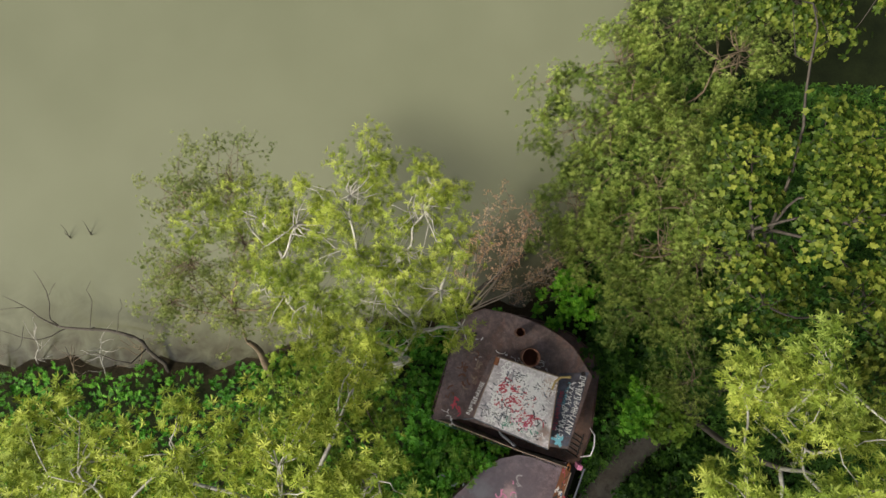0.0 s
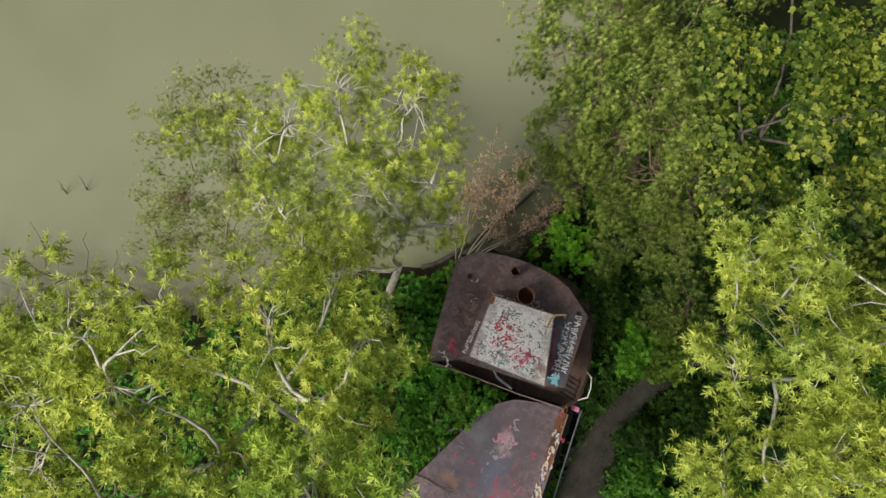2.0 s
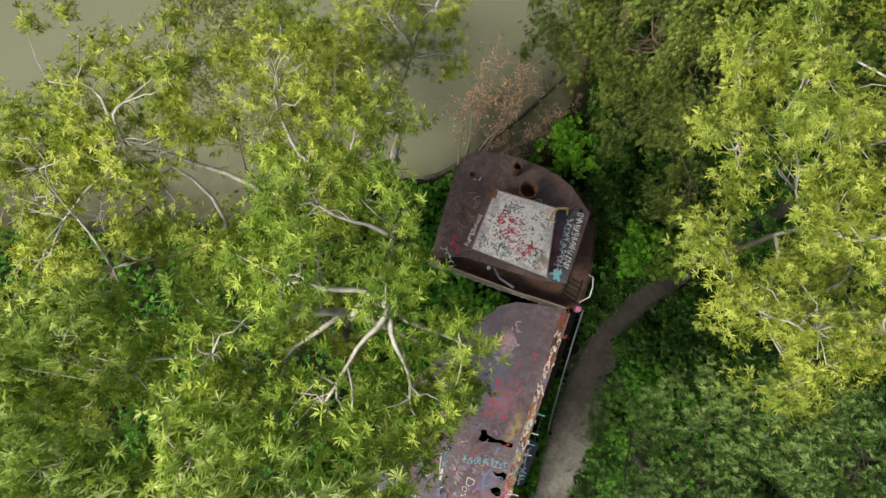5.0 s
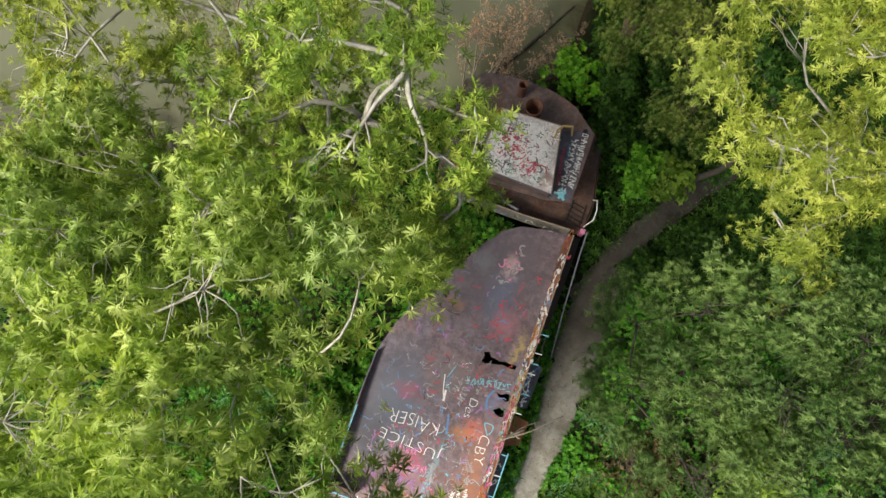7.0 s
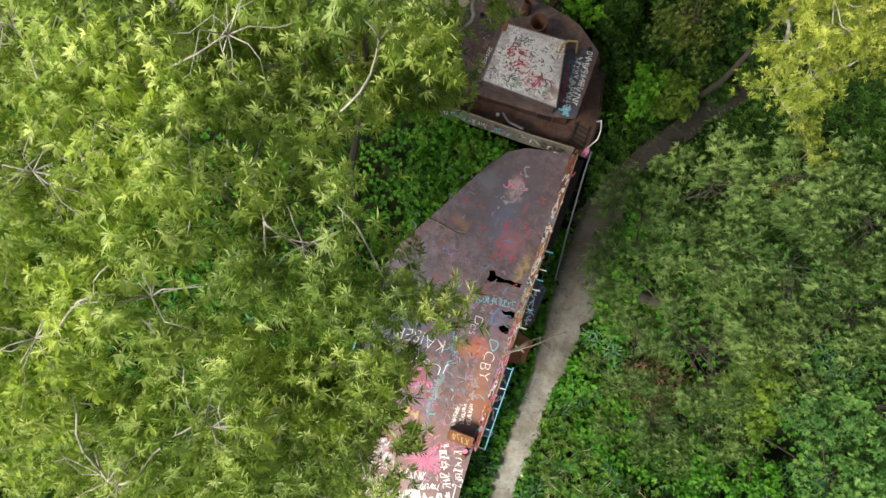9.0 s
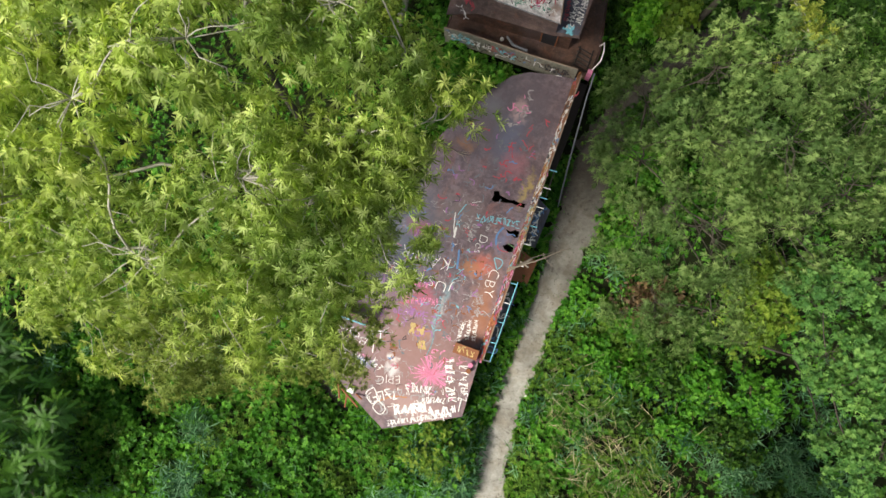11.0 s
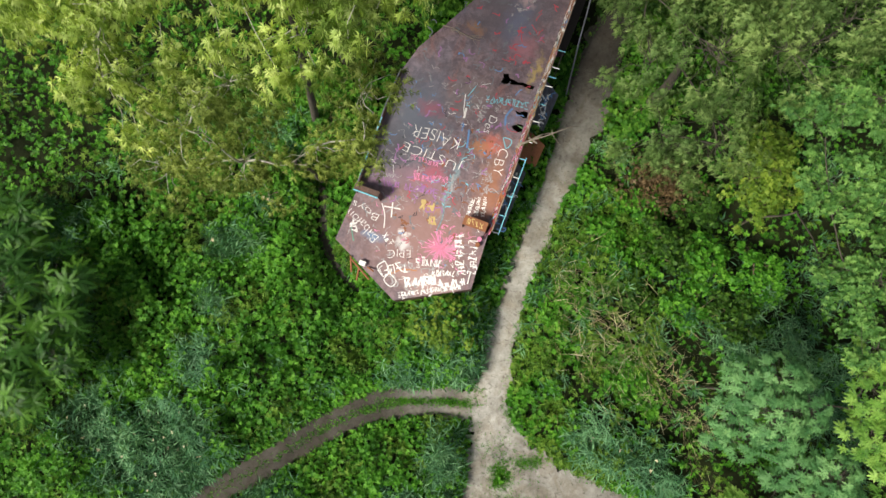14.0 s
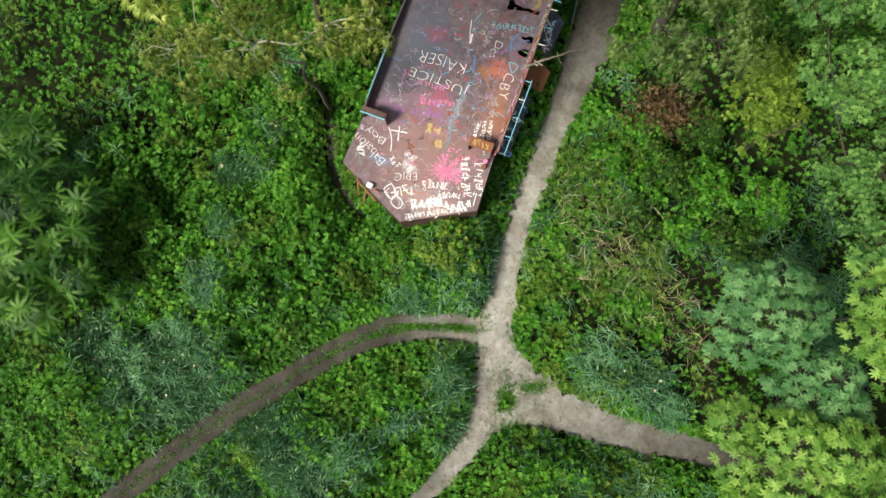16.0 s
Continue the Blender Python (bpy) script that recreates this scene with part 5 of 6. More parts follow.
# ---- trees ----
ASH = dict(leaf=LEAF_POPLAR, bark=BARK_PALE, leaf_len=0.172, leaf_wid=0.04, per=11, dens=1.75, clump=0.52, flare=(-0.1, 1.1), trunk_bark=BARK_BROWN, slim=True)
WIL = dict(leaf=LEAF_WILLOW, bark=BARK_BROWN, leaf_len=0.15, leaf_wid=0.045, per=14, hang=0.3, droop=0.4, dens=1.7, flare=(-0.2, 1.1), slim=True, full=4.6, limb_r=0.04)
tree("ash_tree", (-3.2, -6.0, -0.2), (-1.5, -3.4, 15.2), [(-3.2, 1.2, 17.8, 1.6, 1.1), (-1.2, 0.9, 17.8, 1.4, 1.1), (-4.9, 0.4, 16.6, 1.4, 1.1), (-2.2, -1.2, 17.2, 1.6, 1.1), (-4.2, -1.6, 15.8, 1.5, 1.2), (-0.6, -1.2, 17.2, 1.1, 1.0), (-3.6, -3.4, 14.0, 1.6, 1.4), (-5.6, -1.4, 14.8, 1.3, 1.2), (-1.6, -0.2, 17.4, 1.3, 1.0), (-3.0, -0.3, 17.2, 1.4, 1.0), (-0.2, 0.2, 17.0, 1.0, 0.9), (-2.6, -2.6, 16.4, 1.3, 1.1), (0.1, -2.2, 16.4, 0.9, 0.9), (-1.2, -2.4, 16.6, 1.1, 1.0), (-8.2, 0.4, 15.2, 1.1, 0.9), (-6.6, -1.4, 13.0, 1.1, 0.9), (-7.0, 1.0, 14.8, 1.1, 0.9), (-2.8, 2.3, 17.8, 0.9, 0.8), (-6.2, 0.6, 15.8, 1.1, 0.9), (-5.4, -0.6, 15.9, 1.1, 0.9), (-0.9, 1.6, 17.8, 0.9, 0.8), (-4.6, -3.0, 14.6, 1.3, 1.1)],
     label="slender pale-stemmed tree with yellow-green leaves leaning over water", **dict(ASH, dens=1.25, leaf_len=0.155, leaf_wid=0.026, per=14, clump=0.42, trunk_bark=BARK_PALE, limb_r=0.06))
tree("willow_tree", (-9.5, -6.4, -0.3), (-9.2, -4.0, 6.0), [(-11.2, 2.2, 9.6, 1.9, 1.6), (-9.2, 2.6, 9.8, 1.8, 1.5), (-10.8, -0.6, 9.0, 1.9, 1.6), (-8.4, 0.2, 10.0, 1.9, 1.5), (-9.0, -2.4, 8.4, 1.7, 1.6), (-12.3, -2.4, 6.8, 1.6, 1.4), (-6.8, 1.4, 9.4, 1.6, 1.5), (-13.0, -1.2, 6.4, 1.2, 1.0), (-6.4, -2.0, 9.0, 1.6, 1.4)],
     label="pale green willow reaching over the river", **dict(WIL, leaf=LEAF_GREY, dens=1.35, leaf_len=0.12, leaf_wid=0.026, per=12, clump=0.5, shell=(0.3, 1.25)))
tree("ash_tree", (-6.4, -8.6, 0), (-4.4, -7.2, 18.8), [(-7.6, -5.3, 21.8, 1.5, 1.0), (-5.6, -5.0, 22.0, 1.4, 1.0), (-3.6, -5.1, 21.8, 1.4, 1.0), (-1.6, -5.4, 21.2, 1.3, 1.0), (-6.6, -6.6, 21.8, 1.5, 1.0), (-8.6, -7.2, 21.2, 1.6, 1.1), (-2.6, -6.8, 21.0, 1.4, 1.0), (-4.6, -8.8, 20.4, 1.6, 1.2), (-7.0, -9.2, 20.8, 1.6, 1.2), (-9.6, -6.0, 19.6, 1.5, 1.2), (-9.6, -9.6, 19.0, 1.8, 1.4), (-5.6, -11.2, 18.0, 1.8, 1.4), (-8.2, -11.6, 18.6, 1.8, 1.4), (-3.0, -10.4, 16.4, 1.6, 1.4), (-11.4, -7.4, 16.4, 1.8, 1.6), (-2.4, -3.4, 19.0, 1.2, 1.0)],
     label="tall pale-limbed tree with yellow-green leaves beside the barge", trunk_r=0.2, **dict(ASH, trunk_bark=BARK_DARK))
tree("ash_tree", (-4.9, -12.0, 0), (-1.7, -9.8, 22.2), [(-2.2, -7.8, 23.8, 1.2, 0.9), (-0.6, -7.9, 23.6, 1.1, 0.8), (-2.4, -9.4, 24.6, 1.1, 0.8), (-0.7, -9.6, 24.4, 1.0, 0.8), (0.5, -10.2, 23.8, 0.9, 0.8), (-1.6, -11.2, 24.6, 1.1, 0.8), (-3.6, -10.6, 24.0, 1.2, 0.9), (-0.3, -11.1, 24.2, 0.9, 0.8), (-3.4, -12.2, 20.0, 1.5, 1.2), (-1.0, -12.6, 19.4, 1.2, 1.2), (-0.4, -11.9, 20.6, 1.0, 0.9), (0.4, -10.8, 21.5, 0.9, 0.8), (-0.2, -11.9, 21.5, 1.0, 0.9), (-0.8, -12.8, 21.0, 0.8, 0.8)],
     label="tall pale-limbed tree with bright green leaves overhanging the barge", trunk_r=0.2, **dict(ASH, leaf=LEAF_ASH, trunk_bark=BARK_DARK))
WP = dict(WIL, bark=BARK_PALE, trunk_bark=BARK_DARK, leaf=LEAF_WILLOW_PALE, leaf_len=0.205, leaf_wid=0.04, dens=1.45, full=4.2, limb_r=0.036, hang=0.4, shell=(0.55, 1.1))
# Last four lobes, and next tree's last two, are added to shade the deck.
tree("willow_tree", (-6.0, -15.2, 0), (-5.2, -15.0, 19.5), [(-3.4, -13.4, 24.9, 1.3, 1.0), (-5.2, -13.6, 24.6, 1.4, 1.0), (-2.0, -14.4, 24.0, 1.1, 0.9), (-4.0, -15.4, 25.2, 1.3, 1.0), (-6.4, -15.6, 24.4, 1.5, 1.1), (-2.0, -16.4, 24.2, 1.2, 1.0), (-8.2, -12.6, 22.6, 1.7, 1.3), (-8.6, -16.2, 21.8, 1.7, 1.3), (-7.0, -10.9, 22.2, 1.5, 1.2), (-11.0, -14.6, 18.4, 1.9, 1.6), (-4.4, -12.0, 22.6, 1.4, 1.1), (-0.9, -16.9, 23.6, 0.9, 0.8), (-2.9, -17.0, 24.2, 1.0, 0.9), (-6.2, -12.6, 24.0, 1.3, 1.0), (-1.8, -12.5, 24.9, 0.9, 0.8), (-3.5, -12.1, 24.8, 1.0, 0.8), (-1.0, -12.7, 24.3, 0.7, 0.7), (-4.6, -13.9, 24.2, 1.0, 0.8), (-10.2, -12.2, 21.0, 1.5, 1.2), (-10.8, -16.8, 20.4, 1.6, 1.3), (-12.6, -12.2, 17.4, 1.8, 1.5), (-13.0, -16.0, 17.0, 1.8, 1.5)],
     label="large willow with pale drooping yellow-green foliage over the barge", trunk_r=0.22, **WP)
tree("willow_tree", (-7.6, -18.6, 0), (-5.4, -18.9, 18.5), [(-4.2, -17.4, 24.8, 1.4, 1.0), (-1.6, -18.3, 23.4, 1.1, 1.0), (-6.4, -18.2, 23.8, 1.6, 1.2), (-3.4, -19.4, 24.0, 1.4, 1.0), (-1.5, -20.4, 21.4, 1.2, 1.1), (-5.4, -20.8, 22.6, 1.5, 1.2), (-3.2, -21.6, 21.4, 1.3, 1.2), (-7.8, -20.6, 20.6, 1.7, 1.4), (-9.6, -22.0, 17.4, 1.7, 1.4), (-10.6, -19.0, 18.0, 1.8, 1.5), (-3.8, -18.9, 22.8, 1.3, 1.0), (-2.6, -19.6, 22.6, 1.2, 1.0), (-1.9, -18.6, 22.6, 1.1, 0.9), (-1.3, -20.0, 22.2, 1.0, 0.9), (-2.2, -20.9, 22.0, 1.1, 1.0), (-1.1, -18.7, 22.6, 0.9, 0.8), (-0.3, -17.6, 22.8, 0.7, 0.7), (-3.4, -20.6, 22.4, 1.1, 1.0), (-10.4, -19.8, 19.8, 1.5, 1.3), (-12.6, -19.2, 17.0, 1.7, 1.5)],
     label="large willow with pale drooping yellow-green foliage over the barge", trunk_r=0.22, **WP)
# Low boughs of the pale willow as their own tree, shade put into darker leaves.
tree("willow_tree", (-6.8, -21.4, 0), (-6.0, -22.4, 10.5), [(-7.2, -23.2, 17.6, 1.4, 1.3), (-6.5, -23.4, 14.5, 1.5, 1.5), (-4.2, -23.0, 15.2, 1.2, 1.4), (-9.2, -23.6, 13.5, 1.6, 1.5), (-2.8, -22.7, 15.6, 0.9, 1.3), (-5.2, -22.6, 20.2, 1.3, 1.2), (-2.4, -22.2, 18.6, 1.1, 1.2)],
     label="low boughs of the pale willow at the barge's end, darkened for shade", trunk_r=0.12, **dict(WP, leaf=LEAF_WILLOW, leaf_len=0.15, leaf_wid=0.034))
tree("alder_tree", (-5.2, -6.6, 0), (-4.8, -6.6, 6.0), [(-3.6, -5.2, 10.6, 1.5, 1.4), (-5.6, -5.4, 11.4, 1.6, 1.4), (-2.6, -7.2, 9.6, 1.4, 1.4), (-4.6, -7.4, 11.6, 1.6, 1.4), (-6.8, -7.2, 10.8, 1.7, 1.5), (-3.0, -9.2, 9.0, 1.5, 1.4), (-5.4, -9.4, 10.4, 1.7, 1.5), (-8.4, -8.6, 9.8, 1.8, 1.6)],
     label="dense green tree in the undergrowth beside the barge", **dict(WIL, leaf=LEAF_ASH, clump=0.7, dens=0.9, leaf_wid=0.07, hang=0.1))
tree("willow_tree", (9.4, 2.0, -0.1), (8.4, 2.8, 6.5), [(3.9, 5.2, 11.4, 1.6, 1.5), (6.2, 6.6, 11.0, 1.9, 1.7), (8.8, 7.2, 9.0, 2.0, 1.8), (4.3, 2.8, 10.8, 1.6, 1.5), (6.8, 4.0, 11.4, 2.0, 1.7), (9.4, 4.4, 9.4, 2.0, 1.8), (5.4, 0.6, 10.0, 1.6, 1.6), (7.6, 1.2, 10.4, 2.0, 1.7), (10.0, 1.2, 9.0, 2.0, 1.8), (7.4, -1.4, 8.6, 1.6, 1.6), (9.4, -1.8, 8.2, 1.9, 1.8), (11.0, 9.6, 9.0, 2.2, 2.0), (10.4, -4.2, 7.0, 1.6, 1.5), (13.2, 11.6, 8.4, 2.2, 2.0), (8.0, 9.9, 10.2, 1.7, 1.6), (10.4, 12.6, 9.6, 2.0, 1.8)],
     label="dense grey-green willow at the river bank", trunk_r=0.4, **dict(WIL, clump=0.6, dens=1.5, full=3.7, leaf_len=0.16, leaf_wid=0.029, shell=(0.6, 1.1)))
tree("willow_tree", (9.0, 4.6, -0.2), (7.6, 4.2, 7.0), [(2.9, 7.2, 10.8, 1.3, 1.2), (5.3, 5.4, 11.2, 1.6, 1.4), (5.7, 8.1, 10.8, 1.7, 1.5), (5.6, 1.8, 10.6, 1.5, 1.4), (3.7, 1.6, 10.2, 1.2, 1.2), (5.3, 3.4, 11.4, 1.5, 1.4), (7.0, 9.2, 10.8, 1.6, 1.4), (8.0, 5.6, 10.6, 1.7, 1.5), (8.6, 2.6, 10.8, 1.7, 1.5), (7.0, -0.2, 9.6, 1.5, 1.4)],
     label="grey-green willow leaning out over the river", trunk_r=0.25, **dict(WIL, clump=0.6, dens=1.5, full=3.7, leaf_len=0.16, leaf_wid=0.029, shell=(0.6, 1.1)))
BRO = dict(leaf=LEAF_BROAD, bark=BARK_DARK, leaf_len=0.135, leaf_wid=0.105, per=6, up=0.8, dens=2.3, shell=(0.5, 1.1))
tree("maple_tree", (13.0, 1.5, 0), (12.0, 1.6, 11.0), [(8.6, 3.6, 15.8, 1.4, 1.1), (10.8, 4.2, 16.0, 1.6, 1.2), (13.2, 4.6, 15.4, 1.8, 1.3), (9.0, 1.4, 15.2, 1.3, 1.1), (11.2, 1.6, 16.2, 1.6, 1.2), (13.8, 2.0, 16.0, 1.8, 1.3), (9.4, -0.9, 15.2, 1.3, 1.1), (11.8, -1.0, 16.0, 1.6, 1.2), (10.6, 9.4, 14.2, 1.6, 1.3), (13.2, 9.8, 14.6, 1.8, 1.4), (10.0, 10.4, 14.0, 1.8, 1.4), (13.4, -3.2, 14.6, 1.8, 1.4)],
     label="broad-leaved tree with speckled yellow-green leaves", trunk_r=0.35, **BRO)
tree("ash_tree", (12.2, -6.2, 0), (11.4, -6.4, 13.0), [(7.0, -3.2, 19.2, 1.4, 1.1), (9.0, -2.6, 19.4, 1.5, 1.1), (6.6, -5.6, 20.2, 1.3, 1.0), (8.4, -5.2, 21.2, 1.4, 1.0), (10.4, -4.6, 20.6, 1.6, 1.1), (6.2, -7.8, 20.6, 1.2, 1.0), (8.0, -7.4, 21.2, 1.4, 1.0), (10.2, -7.2, 20.6, 1.6, 1.1), (6.9, -9.1, 20.4, 1.1, 0.9), (8.6, -9.6, 20.0, 1.4, 1.1), (10.8, -9.6, 19.0, 1.6, 1.2), (9.2, -10.9, 18.2, 1.1, 1.0), (10.6, -9.0, 15.4, 1.6, 1.3), (12.4, -7.6, 15.0, 1.8, 1.5), (9.2, -4.0, 17.0, 1.5, 1.2), (12.4, -4.4, 18.0, 1.7, 1.3), (11.5, -11.7, 14.0, 1.1, 1.0)],
     label="tall tree with bright yellow-green leaves beside the footpath", trunk_r=0.2, **dict(ASH, trunk_bark=BARK_DARK))
tree("willow_tree", (10.6, -16.5, 0), (9.6, -16.4, 8.5), [(7.0, -13.6, 11.4, 1.5, 1.5), (8.8, -12.8, 13.0, 1.8, 1.6), (11.2, -12.6, 14.4, 1.9, 1.6), (6.6, -16.0, 12.4, 1.6, 1.5), (8.4, -15.4, 13.4, 1.9, 1.6), (10.8, -15.4, 14.0, 2.0, 1.6), (6.7, -18.6, 12.6, 1.5, 1.5), (8.8, -18.2, 13.2, 1.9, 1.6), (11.2, -18.2, 13.4, 2.0, 1.6), (7.6, -20.8, 11.4, 1.5, 1.5), (9.6, -21.0, 11.4, 1.7, 1.6), (13.4, -16.8, 12.8, 2.0, 1.7), (14.4, -13.6, 12.4, 1.7, 1.4), (15.4, -16.2, 12.4, 1.8, 1.4)],
     label="soft grey-green willow overhanging the footpath", trunk_r=0.38, **dict(WIL, leaf=LEAF_SALLOW, clump=0.6, dens=1.25, full=3.6, leaf_len=0.2, leaf_wid=0.034, shell=(0.72, 1.08), bark=BARK_DARK))
tree("ash_tree", (15.6, -22.4, 0), (14.8, -22.6, 8.0), [(12.9, -19.8, 13.2, 1.4, 1.2), (14.6, -19.6, 13.6, 1.8, 1.4), (13.3, -22.2, 12.2, 1.3, 1.2), (14.8, -22.6, 12.8, 1.8, 1.4), (14.7, -25.2, 11.2, 1.2, 1.1), (15.8, -25.6, 11.4, 1.6, 1.3), (16.2, -28.0, 10.8, 1.3, 1.1), (16.6, -21.0, 13.0, 1.8, 1.4)],
     label="leafy green tree at the wood's edge", trunk_r=0.09, **dict(ASH, leaf=LEAF_JADE, bark=BARK_DARK, trunk_bark=BARK_DARK, leaf_len=0.14, leaf_wid=0.06, per=14, clump=0.5, dens=1.7, full=3.6, limb_r=0.03))
LOC = dict(bark=BARK_DARK, trunk_bark=BARK_DARK, leaf_len=0.27, leaf_wid=0.072, per=8, fronds=5, full=60, shell=(0.84, 1.08), limb_r=0.028, up=0.55, droop=0.35, flare=(0.0, 0.6))
tree("locust_tree", (14.0, -31.2, 0), (13.8, -31.0, 6.0), [(12.8, -30.0, 7.9, 1.05, 0.9), (14.2, -29.7, 8.2, 1.1, 0.95), (12.5, -31.3, 7.6, 0.95, 0.9), (13.8, -31.0, 8.6, 1.25, 1.0), (15.3, -30.8, 8.0, 1.1, 0.9), (13.2, -32.4, 7.2, 0.9, 0.85), (14.6, -32.0, 7.7, 1.05, 0.9), (12.4, -32.6, 6.4, 0.7, 0.7)],
     label="rounded blue-green tree with feathery leaves", trunk_r=0.08, leaf=LEAF_BLUE, **LOC)
tree("locust_tree", (16.0, -33.9, 0), (15.9, -33.8, 6.2), [(15.2, -33.3, 8.1, 0.9, 0.8), (16.4, -33.3, 8.5, 1.0, 0.85), (15.5, -34.4, 8.0, 0.9, 0.8), (16.8, -34.4, 8.3, 1.0, 0.9), (14.6, -34.2, 7.2, 0.7, 0.7)],
     label="small jade-green tree with feathery leaves", trunk_r=0.06, leaf=LEAF_BLUE, **LOC)
tree("locust_tree", (15.2, -37.4, 0), (14.9, -37.4, 6.0), [(12.9, -35.7, 7.2, 1.1, 0.95), (14.6, -36.0, 8.8, 1.3, 1.1), (16.4, -36.2, 9.4, 1.4, 1.1), (13.0, -37.3, 7.6, 1.15, 1.0), (14.8, -37.9, 9.0, 1.4, 1.1), (16.8, -38.2, 9.4, 1.5, 1.2), (13.4, -39.3, 7.8, 1.3, 1.1), (15.4, -39.9, 8.6, 1.5, 1.2), (17.6, -40.4, 9.0, 1.5, 1.2), (13.8, -41.3, 7.4, 1.3, 1.1), (18.6, -36.6, 9.6, 1.4, 1.1)],
     label="lime-green tree with feathery leaves", trunk_r=0.09, leaf=LEAF_LIME, **LOC)
tree("locust_tree", (18.4, -30.9, 0), (18.0, -30.9, 7.0), [(16.9, -31.5, 9.6, 0.95, 0.8), (17.2, -30.0, 9.8, 1.0, 0.85), (18.4, -31.0, 10.4, 1.3, 1.0), (18.8, -29.2, 10.0, 1.3, 1.0), (18.2, -32.8, 9.8, 1.2, 1.0), (17.3, -28.5, 9.2, 0.9, 0.8)],
     label="lime-green tree with feathery leaves", trunk_r=0.08, leaf=LEAF_LIME, **LOC)
SUM = dict(LOC, leaf_len=0.8, leaf_wid=0.14, per=9, fronds=10, full=11, shell=(0.7, 1.1), droop=0.3, flare=(0.0, 0.45), up=0.9)
tree("sumac_tree", (-19.5, -30.0, 0), (-19.2, -30.0, 2.6), [(-18.6, -27.6, 3.6, 1.4, 0.9), (-20.8, -28.2, 4.2, 1.5, 0.9), (-18.3, -29.7, 3.9, 1.3, 0.9), (-20.2, -30.6, 4.6, 1.5, 0.9), (-17.9, -31.4, 4.3, 1.2, 0.9), (-19.6, -33.0, 4.4, 1.4, 0.9), (-21.6, -32.4, 4.8, 1.5, 0.9), (-22.6, -29.6, 4.4, 1.5, 0.9)],
     label="deep green tree with long feathered leaves", leaf=LEAF_SUMAC, trunk_r=0.1, **SUM)
tree("sumac_tree", (-21.5, -25.4, 0), (-21.3, -25.4, 2.2), [(-20.6, -24.6, 3.2, 1.1, 0.8), (-22.2, -25.0, 3.6, 1.3, 0.8), (-20.9, -26.2, 3.3, 1.1, 0.8), (-22.6, -26.8, 3.6, 1.2, 0.8)],
     label="deep green young tree with long feathered leaves", leaf=LEAF_SUMAC, trunk_r=0.08, **SUM)


# ---- weeds ----
def inside(x, y, poly):
    c = np.zeros(x.shape, bool)
    n = len(poly)
    for i in range(n):
        (x0, y0), (x1, y1) = poly[i], poly[(i + 1) % n]
        hit = ((y0 > y) != (y1 > y)) & (x < (x1 - x0) * (y - y0) / (y1 - y0 + 1e-12) + x0)
        c ^= hit
    return c


FOOT = [(SHIP @ Vector((x, y, 0))).to_2d() for x, y in OUTLINE[:5] + [(3.6, 21.2), (0.6, 22.2), (-1.2, 22.2), (-4.1, 20.9), (-3.9, 15.8), (0.8, 15.4)] + OUTLINE[6:]]
FOOT = [(p.x, p.y) for p in FOOT]


def wave(x, y, k, s):
    return (np.sin(x * k + 1.7 * np.sin(y * k * 0.63 + s)) + np.sin(y * k * 1.13 + 1.3 * np.sin(x * k * 0.71 + 2 * s))) * 0.5


def scatter(n, x0, x1, y0, y1, keep):
    x, y = rng.uniform(x0, x1, n), rng.uniform(y0, y1, n)
    k = keep(x, y)
    return x[k], y[k]


def free_land(x, y, gap=0.12):
    return (shore_y(x) - y > np.where(x < -8, -0.25, 0.05)) & (path_gap(x, y) > gap) & ~inside(x, y, FOOT)


def weed_height(x, y):
    g = np.clip(path_gap(x, y) / 1.6, 0, 1)
    return (0.2 + g * (1.5 + 0.75 * wave(x, y, 0.55, 0.4) + 0.5 * wave(x, y, 1.5, 2.0) + 0.45 * wave(x, y, 3.6, 1.2))).clip(0.15)


def reed_share(x, y):
    v = 0.25 + 0.6 * wave(x, y, 0.33, 1.1)
    for cx, cy, r in ((-12.3, -25.4, 1.3), (-12.1, -28.4, 1.4), (-12.2, -31.1, 1.5), (-13.2, -34.8, 2.4), (-15.3, -36.7, 2.4), (-18.2, -35.2, 2.0), (-12.3, -37.7, 2.0), (-8.3, -39.1, 2.2), (-3.5, -39.6, 2.2), (10.5, -34.5, 2.4), (6, -31, 1.4), (-8.6, -20.4, 1.5), (-9.4, -22.8, 1.5), (-10.6, -25.2, 1.4), (0.4, -36.4, 1.5), (0.9, -38.6, 1.2), (-1.6, -37.8, 1.4), (-6.2, -41.6, 2.0), (8.0, -33.6, 1.5), (12.0, -36.2, 1.5), (3.0, -29.6, 0.8)):
        v = v + 1.3 * np.exp(-((x - cx) ** 2 + (y - cy) ** 2) / (0.82 * r) ** 2)
    for cx, cy, r in ((-15.4, -28.0, 3.0), (-15.0, -24.0, 2.6), (-9.0, -27.6, 1.8), (-7.6, -24.6, 1.2), (5.6, -30.5, 1.4), (-4.5, -29.5, 2), (5, -33.5, 1.8), (-3, -36, 2)):
        v = v - 1.2 * np.exp(-((x - cx) ** 2 + (y - cy) ** 2) / r ** 2)
    return v


def under_trees(x, y):
    return ((x < -2) & (y > -16)) | ((x > 9) & (y > -20)) | ((x > 4.6) & (y > -13)) | ((x > 11.6) & (y > -37) & (y < -19)) | ((x < -16) & (y > -24)) | ((x > 6.5) & (y > -34) & (wave(x, y, 0.8, 4.0) > 0.35))


